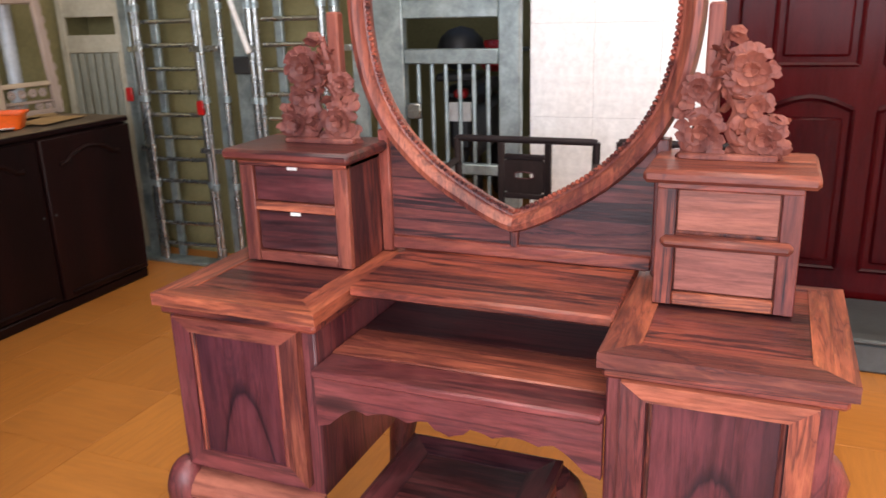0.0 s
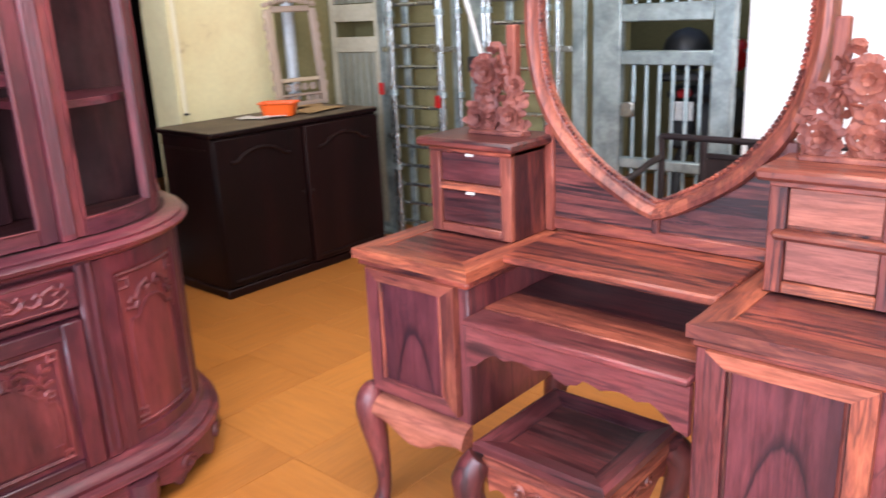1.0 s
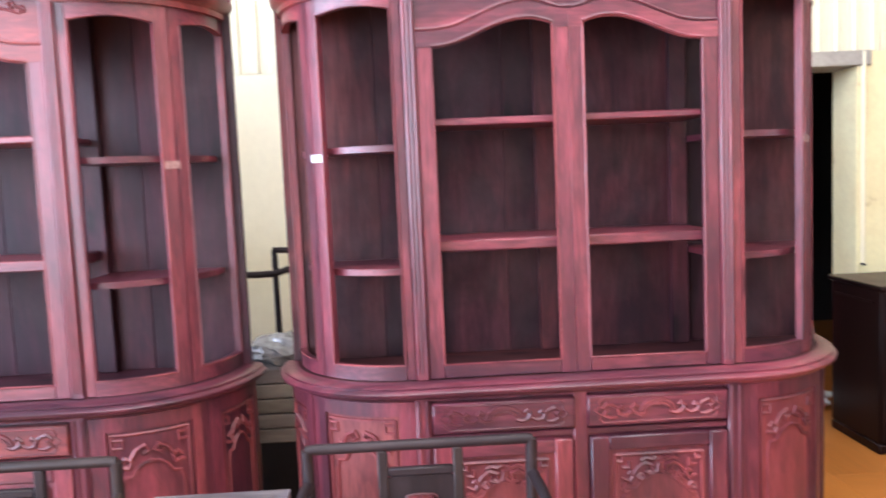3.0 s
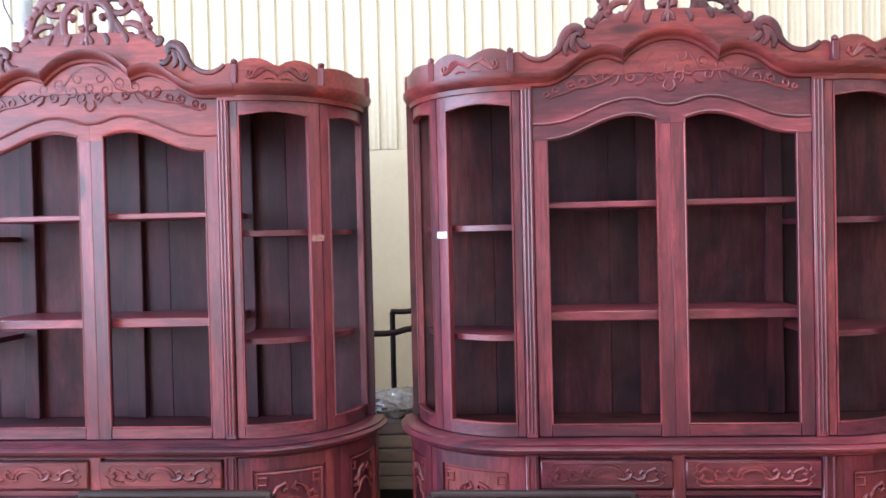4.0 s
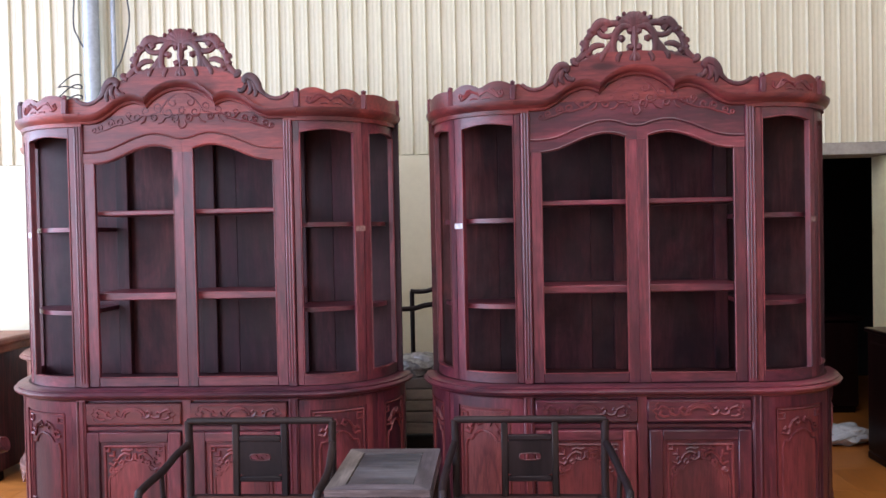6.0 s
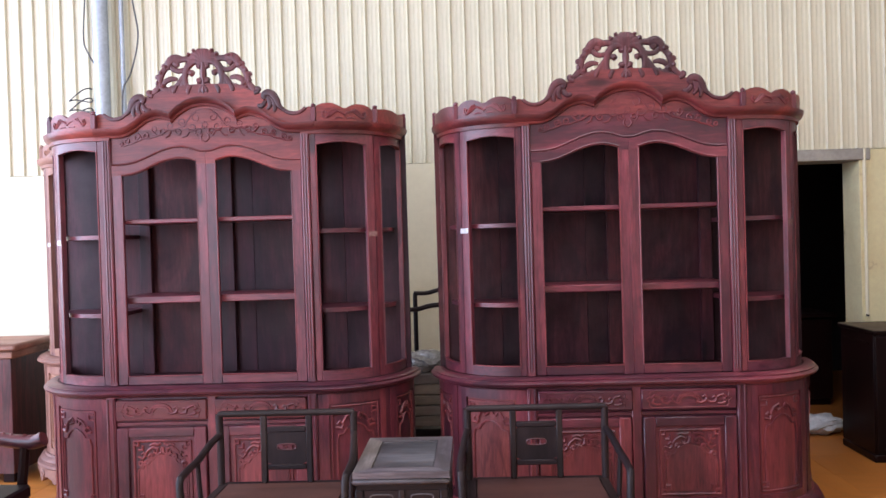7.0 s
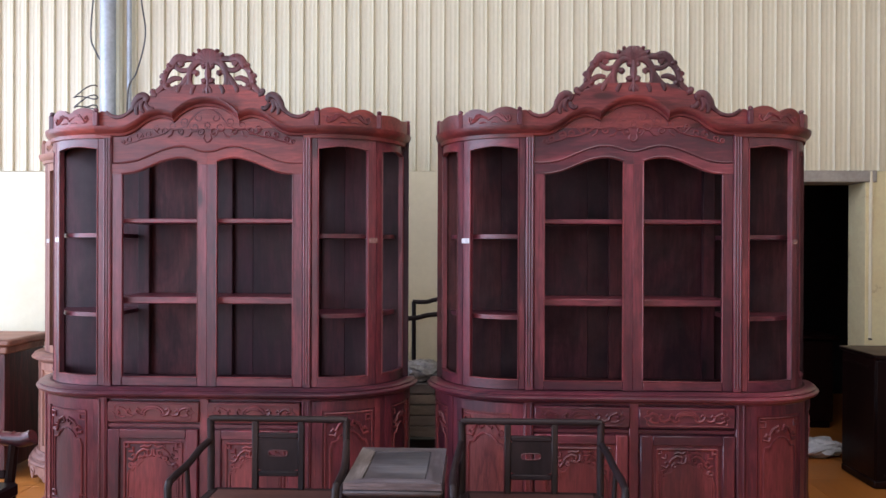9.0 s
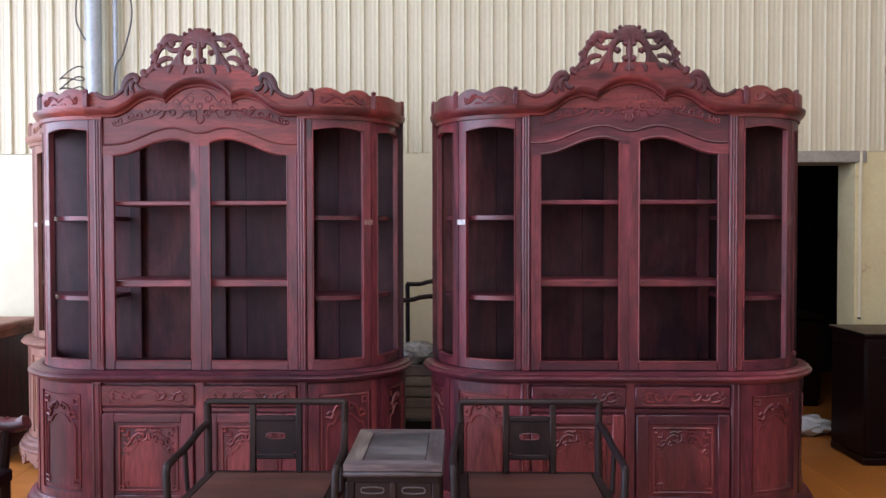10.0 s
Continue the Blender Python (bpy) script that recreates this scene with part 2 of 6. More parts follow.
SHEET = surface("cream_sheet_steel", (0.70, 0.655, 0.49), (0.63, 0.59, 0.43), 0.8, 0.45, 0, 0.03, 30.0, 0.4, 0.75, None, 0.0, 0.25)
STEEL = surface("stainless_steel", (0.47, 0.49, 0.48), (0.22, 0.24, 0.24), 9.0, 0.26, 0.92, 0.08, 80.0)
DULLSTEEL = surface("tarnished_steel", (0.42, 0.50, 0.50), (0.16, 0.20, 0.20), 7.0, 0.40, 0.65, 0.12, 60.0)
PIPE = surface("galvanised_pipe", (0.50, 0.56, 0.62), (0.40, 0.45, 0.51), 5.0, 0.45, 0.3, 0.08, 50.0)
TILE = wood("tan_wood_look_tile", "x", (0.52, 0.198, 0.044), (0.47, 0.173, 0.037), (0.42, 0.148, 0.030), 0.15, 0.36, 0.45, 0.0, 0.0, 0.4, 0.05)
GROUT = surface("floor_grout", (0.44, 0.18, 0.05), (0.50, 0.22, 0.07), 5.0, 0.8, 0, 0.2, 80.0)
WALLTILE = surface("white_wall_tile", (0.84, 0.80, 0.77), (0.88, 0.86, 0.84), 2.0, 0.25, 0, 0.02, 30.0, 0.35, 0.65, None, 0.02)
CONCRETE = surface("grey_concrete", (0.28, 0.26, 0.23), (0.42, 0.39, 0.34), 4.0, 0.85, 0, 0.3, 40.0)
REDDOOR = wood("red_lacquered_wood", "z", (0.052, 0.0028, 0.0036), (0.038, 0.0022, 0.0030), (0.020, 0.0016, 0.0024), 0.3, 0.14, 0.7, 0.0, 0.0, 0.08)
# near-black colour that holds the store room's lack of light
DARK = surface("unlit_room_black", (0.020, 0.022, 0.027), (0.030, 0.032, 0.038), 2.0, 0.8)
ROOF = surface("roof_sheet", (0.30, 0.32, 0.33), (0.22, 0.23, 0.24), 1.0, 0.6)
ORANGE = surface("orange_plastic", (0.85, 0.13, 0.015), (0.80, 0.11, 0.012), 4.0, 0.35)
GATEPAINT = surface("cream_gate_paint", (0.46, 0.43, 0.33), (0.33, 0.30, 0.22), 4.0, 0.5, 0, 0.15, 40.0)
RIBGREY = surface("grey_ribbed_sheet", (0.19, 0.195, 0.155), (0.27, 0.275, 0.225), 3.0, 0.45, 0, 0.1, 40.0)
PAPER = surface("white_paper", (0.75, 0.74, 0.72), (0.66, 0.64, 0.6), 12.0, 0.8)
CARD = surface("brown_card", (0.42, 0.27, 0.12), (0.34, 0.21, 0.09), 8.0, 0.8)
RUBBER = surface("black_rubber", (0.012, 0.012, 0.013), (0.02, 0.02, 0.021), 10.0, 0.5)
CABLE = surface("grey_cable", (0.06, 0.06, 0.06), (0.10, 0.10, 0.10), 10.0, 0.6)
REDPAINT = surface("red_plastic", (0.45, 0.01, 0.01), (0.35, 0.008, 0.01), 10.0, 0.3)
DULLTAPE = surface("dull_tape", (0.22, 0.11, 0.10), (0.34, 0.20, 0.19), 60.0, 0.2, 0.0, 0.4, 90.0)
TAPE = surface("clear_tape", (0.66, 0.68, 0.70), (0.45, 0.46, 0.50), 60.0, 0.12, 0.0, 0.6, 90.0)
PLASTIC = surface("crumpled_plastic", (0.36, 0.35, 0.34), (0.16, 0.155, 0.15), 25.0, 0.22, 0, 0.6, 40.0)
CARVED = wood("carved_rosewood", "z", (0.33, 0.108, 0.070), (0.215, 0.062, 0.045), (0.075, 0.020, 0.018), 0.4, 0.5, 1.4, 0.0, 0.0, 0.3)




# ---- shaping ----
def mesh_of(name, bm, material, smooth=True):
    bmesh.ops.recalc_face_normals(bm, faces=bm.faces)
    me = bpy.data.meshes.new(name)
    bm.to_mesh(me)
    bm.free()
    me.materials.append(material)
    if smooth:
        me.shade_smooth()
        me.set_sharp_from_angle(angle=radians(38))
    return me


def part(name, bm, material, parent=None, label=""):
    ob = new(name, mesh_of(name, bm, material))
    if parent is not None:
        ob.parent = parent
    return tagged(ob, label)


def thing(name, m, label, category, group="", kind=""):
    ob = new(name)
    ob.empty_display_size = 0.1
    ob.matrix_world = m
    return tagged(ob, label, category, group, kind)


def solid(name, bm, material, label, category, m=None, group="", kind=""):
    ob = new(name, mesh_of(name, bm, material))
    if m is not None:
        ob.matrix_world = m
    return tagged(ob, label, category, group, kind)


def box(x0, x1, y0, y1, z0, z1, bevel=0.0, bm=None):
    """A box with chamfered edges, added to bm."""
    bm = bm or bmesh.new()
    tmp = bmesh.new()
    bmesh.ops.create_cube(tmp, size=1.0)
    for v in tmp.verts:
        v.co = ((x0 + x1) / 2 + v.co.x * (x1 - x0), (y0 + y1) / 2 + v.co.y * (y1 - y0), (z0 + z1) / 2 + v.co.z * (z1 - z0))
    if bevel:
        bmesh.ops.bevel(tmp, geom=tmp.edges[:], offset=bevel, segments=1, affect="EDGES")
    return join(bm, tmp)


def join(bm, tmp, m=None):
    vs = [bm.verts.new(m @ v.co if m is not None else v.co) for v in tmp.verts]
    for i, v in enumerate(tmp.verts):
        v.index = i
    for f in tmp.faces:
        try:
            bm.faces.new([vs[v.index] for v in f.verts])
        except ValueError:
            pass
    tmp.free()
    return bm


def prism(pts, y0, y1, bm=None, swap=None):
    """A board cut to the outline pts (across, up), from depth y0 to y1. swap maps (across, depth, up) to a place."""
    bm = bm or bmesh.new()
    put = swap or (lambda a, d, u: (a, d, u))
    rows = [[bm.verts.new(put(a, d, u)) for a, u in pts] for d in (y0, y1)]
    k = len(pts)
    for i in range(k):
        j = (i + 1) % k
        bm.faces.new((rows[0][i], rows[0][j], rows[1][j], rows[1][i]))
    bm.faces.new(rows[0][::-1])
    bm.faces.new(rows[1])
    return bm


def tube(pts, radius, bm=None, seg=8, flat=1.0, flat_axis=None):
    """A round bar along pts; radius: one number or one for each point. flat squashes it along flat_axis."""
    bm = bm or bmesh.new()
    pts = [Vector(p) for p in pts]
    rad = radius if isinstance(radius, (list, tuple)) else [radius] * len(pts)
    rings, side = [], None
    for i, p in enumerate(pts):
        d = (pts[min(i + 1, len(pts) - 1)] - pts[max(i - 1, 0)]).normalized()
        if side is None:
            side = d.cross(Vector((0, 0, 1)) if abs(d.z) < 0.9 else Vector((1, 0, 0))).normalized()
        side = (side - d * side.dot(d)).normalized()
        other = d.cross(side)
        ring = []
        for k in range(seg):
            a = 2 * math.pi * k / seg
            o = (side * math.cos(a) + other * math.sin(a)) * rad[i]
            if flat_axis is not None:
                o[flat_axis] *= flat
            ring.append(bm.verts.new(p + o))
        rings.append(ring)
    for a, b in zip(rings, rings[1:]):
        for k in range(seg):
            bm.faces.new((a[k], a[(k + 1) % seg], b[(k + 1) % seg], b[k]))
    bm.faces.new(rings[0][::-1])
    bm.faces.new(rings[-1])
    return bm


def blob(x, y, z, rx, ry, rz, bm=None, rough=0.0, sub=2, seed=0.0):
    bm = bm or bmesh.new()
    tmp = bmesh.new()
    bmesh.ops.create_icosphere(tmp, subdivisions=sub, radius=1.0)
    for v in tmp.verts:
        k = 1 + rough * noise.noise(v.co * 1.7 + Vector((seed, seed * 0.7, x * 30)))
        v.co = Vector((x + v.co.x * rx * k, y + v.co.y * ry * k, z + v.co.z * rz * k))
    return join(bm, tmp)


def smooth_line(keys, steps=6):
    """A rounded line through the keys."""
    out = []
    ks = [Vector(k) for k in keys]
    for i in range(len(ks) - 1):
        p0, p1, p2, p3 = ks[max(i - 1, 0)], ks[i], ks[i + 1], ks[min(i + 2, len(ks) - 1)]
        for s in range(steps):
            t = s / steps
            out.append(0.5 * ((2 * p1) + (p2 - p0) * t + (2 * p0 - 5 * p1 + 4 * p2 - p3) * t * t + (3 * p1 - p0 - 3 * p2 + p3) * t ** 3))
    out.append(ks[-1])
    return out


def spiral(cx, cz, r0, r1, a0, turns, steps=14):
    """Points of a scroll in the upright plane: (across, up)."""
    return [(cx + (r0 + (r1 - r0) * i / steps) * math.cos(a0 + turns * 2 * math.pi * i / steps), cz + (r0 + (r1 - r0) * i / steps) * math.sin(a0 + turns * 2 * math.pi * i / steps)) for i in range(steps + 1)]


def loft(rows, bm=None, closed=False, caps=True):
    """A skin over rows of points; closed joins each row's ends."""
    bm = bm or bmesh.new()
    vs = [[bm.verts.new(p) for p in r] for r in rows]
    k = len(rows[0])
    for a, b in zip(vs, vs[1:]):
        for i in range(k if closed else k - 1):
            bm.faces.new((a[i], a[(i + 1) % k], b[(i + 1) % k], b[i]))
    if closed and caps:
        bm.faces.new(vs[0][::-1])
        bm.faces.new(vs[-1])
    return bm

# ---- the room ----
WALL_X, NORTH_Y, SOUTH_Y, EAST_X, ROOF_Z = -3.25, 4.0, -5.5, 5.6, 4.6
setting = dict(kind="structure")
STEP_Z = 2.0

# west wall: plaster below, ribbed sheet above, a doorway into a dark store
wall = solid("wall_west", box(-3.5, WALL_X, SOUTH_Y, 1.72, 0, STEP_Z), PLASTER, "cream plastered wall with stains and a doorway", "wall", **setting)
part("pier", box(-3.5, WALL_X, 2.70, 3.375, 0, STEP_Z), STAINED, wall, "stained and chipped plaster beside the doorway")
part("corner_recess", box(-3.5, WALL_X - 0.03, 3.376, NORTH_Y + 0.2, 0, STEP_Z), OLIVE, wall, "corner wall behind the pipe, with shade put into its olive colour")
lintel = box(-3.52, WALL_X + 0.02, 1.55, 2.765, 1.925, STEP_Z + 0.004, 0.004)
part("lintel", lintel, CONCRETE, wall, "rough grey concrete lintel")
jamb = box(-3.498, WALL_X + 0.003, 2.694, 2.703, 0, 1.923, 0.002)
part("jamb", jamb, STAINED, wall, "worn white door jamb")


def ribbed(name, y0, y1, x, z0, z1, label):
    """Upright sheet steel with a tall rib every tenth of a metre and low ribs between."""
    bm = bmesh.new()
    line = []
    y = y0
    while y < y1:
        for dy, d in ((0, 0), (0.022, 0), (0.026, 0.002), (0.032, 0.002), (0.036, 0), (0.052, 0), (0.056, 0.002), (0.062, 0.002), (0.066, 0), (0.079, 0), (0.0825, 0.016), (0.0855, 0.019), (0.0905, 0.019), (0.0935, 0.016), (0.097, 0)):
            line.append((y + dy, d))
        y += 0.0997
    loft([[(x + d, yy, z) for yy, d in line] for z in (z0, z1)], bm)
    tmp = [[(x - 0.03, yy, z) for yy, d in (line[0], line[-1])] for z in (z0, z1)]
    loft(tmp, bm)
    return solid(name, bm, SHEET, label, "wall cladding", **setting)


ribbed("cladding_west", SOUTH_Y + 0.026, NORTH_Y + 0.15, WALL_X - 0.02, STEP_Z + 0.006, ROOF_Z, "cream ribbed sheet steel cladding above the plastered wall")
part("cladding_backing", box(-3.45, WALL_X - 0.06, SOUTH_Y, NORTH_Y + 0.2, STEP_Z + 0.008, ROOF_Z), SHEET, wall)
conduit = tube([(WALL_X + 0.012, 2.725, 0.86), (WALL_X + 0.012, 2.725, STEP_Z)], 0.012)
solid("wall_conduit", conduit, PLASTER, "thin cream painted conduit on the plastered wall", "conduit")
solid("wall_nail", tube([(WALL_X - 0.01, 2.725, 0.85), (WALL_X + 0.05, 2.715, 0.853)], 0.006), RUBBER, "rusty dark bracket on the plastered wall", "bracket")

# store behind the doorway; its darkness is put into the near-black walls
store = solid("store_room_wall", box(-6.0, -5.9, 0.6, 4.2, 0, 2.6), DARK, "store room wall, near black in colour to stand for the unlit room", "wall", **setting)
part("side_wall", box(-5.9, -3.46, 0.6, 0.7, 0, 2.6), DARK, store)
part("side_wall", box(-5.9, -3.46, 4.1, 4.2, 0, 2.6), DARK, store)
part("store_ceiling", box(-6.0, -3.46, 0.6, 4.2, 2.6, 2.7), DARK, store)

# north wall: plaster with shade in its olive colour, an opening with a steel gate, white tiles, a red door
nw = solid("wall_north", box(-3.25, -1.42, NORTH_Y, NORTH_Y + 0.2, 0, 3.0), OLIVE, "wall behind the folding gate, with shade put into its olive colour", "wall", **setting)
part("upper_wall", box(-3.25, EAST_X, NORTH_Y, NORTH_Y + 0.2, 3.002, ROOF_Z), PLASTER, nw)
part("tile_backing", box(-0.74, 0.10, NORTH_Y + 0.012, NORTH_Y + 0.2, 0, 3.0), WHITEWALL, nw)
part("east_stretch", box(1.14, EAST_X, NORTH_Y, NORTH_Y + 0.2, 0, 3.0), PLASTER, nw)
part("over_door", box(0.10, 1.14, NORTH_Y, NORTH_Y + 0.2, 2.16, 3.0), PLASTER, nw)
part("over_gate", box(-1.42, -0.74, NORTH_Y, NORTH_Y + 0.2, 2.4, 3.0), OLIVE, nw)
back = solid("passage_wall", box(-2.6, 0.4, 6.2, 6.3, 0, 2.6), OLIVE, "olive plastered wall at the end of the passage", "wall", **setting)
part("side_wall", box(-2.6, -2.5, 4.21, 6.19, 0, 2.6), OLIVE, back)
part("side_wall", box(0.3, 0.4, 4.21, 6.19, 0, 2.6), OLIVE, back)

# south and east walls with wide open shop fronts, out of sight
sw = solid("wall_south", box(-3.25, -2.95, SOUTH_Y - 0.2, SOUTH_Y, 0, ROOF_Z), WHITEWALL, "white plastered wall beside the open shop front", "wall", **setting)
part("pier", box(5.15, EAST_X, SOUTH_Y - 0.2, SOUTH_Y, 0, ROOF_Z), WHITEWALL, sw)
part("over_opening", box(-2.95, 5.15, SOUTH_Y - 0.2, SOUTH_Y, 3.95, ROOF_Z), WHITEWALL, sw)
part("below_opening", box(-2.95, 5.15, SOUTH_Y - 0.2, SOUTH_Y, 0.0, 0.55), WHITEWALL, sw)
ew = solid("wall_east", box(EAST_X, EAST_X + 0.2, SOUTH_Y - 0.2, -5.25, 0, ROOF_Z), WHITEWALL, "white plastered wall beside the open yard door", "wall", **setting)
part("pier", box(EAST_X, EAST_X + 0.2, -2.15, NORTH_Y + 0.2, 0, ROOF_Z), WHITEWALL, ew)
part("over_opening", box(EAST_X, EAST_X + 0.2, -5.25, -2.15, 3.3, ROOF_Z), WHITEWALL, ew)
roof = box(-3.5, -0.85, SOUTH_Y - 0.2, NORTH_Y + 0.2, ROOF_Z, ROOF_Z + 0.1)
box(2.65, EAST_X + 0.2, SOUTH_Y - 0.2, NORTH_Y + 0.2, ROOF_Z, ROOF_Z + 0.1, 0, roof)
box(-0.85, 2.65, SOUTH_Y - 0.2, -1.95, ROOF_Z, ROOF_Z + 0.1, 0, roof)
box(-0.85, 2.65, 2.75, NORTH_Y + 0.2, ROOF_Z, ROOF_Z + 0.1, 0, roof)
solid("ceiling", roof, ROOF, "grey sheet steel roof with an open roof light", "ceiling", **setting)
floor = solid("floor", box(-6.0, EAST_X + 0.3, SOUTH_Y - 0.3, 6.4, -0.12, -0.006), GROUT, "tan glazed floor tiles with a sawn wood look", "floor", **setting)
solid("ground", box(-40, 40, -40, 40, -0.3, -0.14), CONCRETE, "grey concrete yard around the shop", "ground", **setting)

# ---- glass-fronted display cabinets ----
FLAT, ARC_A, ARC_B = 0.53, 0.405, 0.42


def plan(off, n=22):
    """The cabinet's footprint from its rear corner round the front to the other rear corner, grown by off."""
    out = []
    for i in range(n + 1):
        a = math.pi / 2 * i / n
        out.append((-FLAT - (ARC_A + off) * math.cos(a), ARC_B - (ARC_B + off) * math.sin(a)))
    for i in range(n + 1):
        a = math.pi / 2 * (1 - i / n)
        out.append((FLAT + (ARC_A + off) * math.cos(a), ARC_B - (ARC_B + off) * math.sin(a)))
    return out


def band(profile, bm=None):
    """A moulding that runs round the footprint; profile: (out, up) points."""
    return loft([[(x, y, z) for x, y in plan(o)] for o, z in profile], bm)


def slab(off, z0, z1, bm=None, bevel=0.0):
    bm = bm or bmesh.new()
    pr = [(off - bevel, z0), (off, z0 + bevel), (off, z1 - bevel), (off - bevel, z1)] if bevel else [(off, z0), (off, z1)]
    rows = [[(x, y, z) for x, y in plan(o)] for o, z in pr]
    return loft(rows, bm, closed=True)


def bend(s, off):
    """A place on the right-hand curved end: s from 0 (front) to 1 (rear); gives x, y and the outward way."""
    a = math.pi / 2 * (1 - s)
    p = Vector((FLAT + (ARC_A + off) * math.cos(a), ARC_B - (ARC_B + off) * math.sin(a), 0))
    w = Vector((math.cos(a) * ARC_B, -math.sin(a) * ARC_A, 0)).normalized()
    return p, w


def curved(side, s0, s1, z0, z1, off, deep, bm=None, n=6, top=None):
    """A curved board on an end: side -1 or 1, along s, with its outer face at off. top(t) lifts the upper edge."""
    bm = bm or bmesh.new()
    rows = []
    for i in range(n + 1):
        t = i / n
        p, w = bend(s0 + (s1 - s0) * t, off)
        zz = z1 + (top(t) if top else 0)
        q = p - w * deep
        row = [(side * p.x, p.y, z0), (side * p.x, p.y, zz), (side * q.x, q.y, zz), (side * q.x, q.y, z0)]
        rows.append(row)
    return loft(rows, bm, closed=True)


def bent_line(side, pts, off, r, bm, seg=5):
    """A carved line on a curved end; pts: (s, z)."""
    line = []
    for s, z in pts:
        p, w = bend(s, off)
        line.append((side * p.x, p.y, z))
    return tube(line, r, bm, seg)


def door_top(u):
    """Height of the glass under the arched rail of a middle door, by distance from the cabinet's middle."""
    u = abs(u)
    keys = [(0.03, 1.866), (0.06, 1.879), (0.11, 1.891), (0.16, 1.889), (0.22, 1.873), (0.285, 1.845), (0.34, 1.823), (0.38, 1.815), (0.42, 1.812), (0.48, 1.812)]
    for (a, za), (b, zb) in zip(keys, keys[1:]):
        if u <= b:
            k = (u - a) / (b - a)
            return za + (zb - za) * max(k, 0)
    return keys[-1][1]


def cornice_line():
    """Upper edge of the arched cornice, left half, from the side to the middle."""
    return smooth_line([(-0.53, 0, 2.032), (-0.43, 0, 2.032), (-0.385, 0, 2.037), (-0.335, 0, 2.062), (-0.285, 0, 2.098), (-0.24, 0, 2.115), (-0.205, 0, 2.117), (-0.158, 0, 2.102)], 4), \
        smooth_line([(-0.158, 0, 2.096), (-0.125, 0, 2.128), (-0.08, 0, 2.156), (-0.04, 0, 2.169), (0, 0, 2.173)], 4)


def carving(bm, lines, r, y, seg=5):
    for pts in lines:
        k = len(pts)
        rr = [r * (0.55 + 0.6 * math.sin(math.pi * (i + 0.6) / (k + 0.2))) for i in range(k)]
        tube([(a, y, u) for a, u in pts], rr, bm, seg)
    return bm


def drawer_scrolls(cx, cz, w):
    """Low relief on a drawer front: a shell-shaped pull with scrolls to both sides."""
    lines = []
    for s in (-1, 1):
        lines.append([(cx + s * a, cz + b) for a, b in ((0.035, -0.012), (0.055, -0.018), (0.075, -0.01), (0.082, 0.006), (0.072, 0.016), (0.062, 0.008))])
        lines.append([(cx + s * a, cz + b) for a, b in ((0.08, -0.006), (0.10, -0.018), (0.122, -0.012), (0.126, 0.004), (0.115, 0.012), (0.108, 0.003))])
        lines.append([(cx + s * a, cz + b) for a, b in ((0.12, 0.0), (0.14, 0.014), (0.158, 0.02), (0.172, 0.008), (0.16, 0.0), (0.17, -0.014), (0.15, -0.024), (0.13, -0.022))])
    lines.append([(cx + 0.042 * math.cos(math.pi * i / 10), cz - 0.012 + 0.030 * math.sin(math.pi * i / 10)) for i in range(11)])
    lines.append([(cx + 0.055 * math.cos(math.pi * i / 12), cz - 0.012 + 0.040 * math.sin(math.pi * i / 12)) for i in range(13)])
    return lines


def panel_scrolls(x0, x1, z0, z1):
    """Relief of a lower door: a beaded border with square corners, an ogee arch and scrolls above it."""
    cx, w = (x0 + x1) / 2, x1 - x0
    L = [[(x0, z0), (x0, z1)], [(x1, z0), (x1, z1)], [(x0, z1), (x1, z1)], [(x0, z0), (x1, z0)]]
    for sx, ex in ((1, x0), (-1, x1)):
        for sz, ez in ((-1, z1), (1, z0)):
            q = 0.021
            L.append([(ex + sx * q, ez), (ex + sx * q, ez + sz * q), (ex, ez + sz * q)])
            L.append([(ex + sx * q, ez + sz * 2 * q), (ex + sx * 2 * q, ez + sz * 2 * q), (ex + sx * 2 * q, ez + sz * q)])
        zt = z1 - 0.135
        k = w / 0.30
        e = lambda a: ex + sx * a * k
        L.append([(e(0.018), z0 + 0.02), (e(0.018), zt - 0.02), (e(0.026), zt), (e(0.045), zt + 0.004), (e(0.052), zt + 0.022), (e(0.07), zt + 0.024), (e(0.085), zt + 0.045), (e(0.115), zt + 0.062), (cx, zt + 0.067)])
        L.append([(e(a), z1 + b) for a, b in ((0.02, -0.075), (0.045, -0.085), (0.06, -0.07), (0.05, -0.055), (0.04, -0.064))])
        L.append([(e(a), z1 + b) for a, b in ((0.055, -0.072), (0.075, -0.045), (0.10, -0.03), (0.125, -0.038), (0.125, -0.058), (0.108, -0.058), (0.108, -0.046))])
        L.append([(e(a), z1 + b) for a, b in ((0.10, -0.06), (0.125, -0.066), (0.145, -0.055), (0.147, -0.03))])
        L.append(spiral(e(0.036), z1 - 0.108, 0.013, 0.004, 0.5, sx * 1.3))
        L.append(spiral(e(0.084), z1 - 0.074, 0.012, 0.004, 2.0, -sx * 1.3))
        L.append([(e(a), z1 + b) for a, b in ((0.085, -0.022), (0.105, -0.014), (0.125, -0.020), (0.142, -0.012))])
    return L


def stuff(name, bm, material, parent, label=""):
    return tagged(part(name, bm, material, parent, label), kind="stuff")


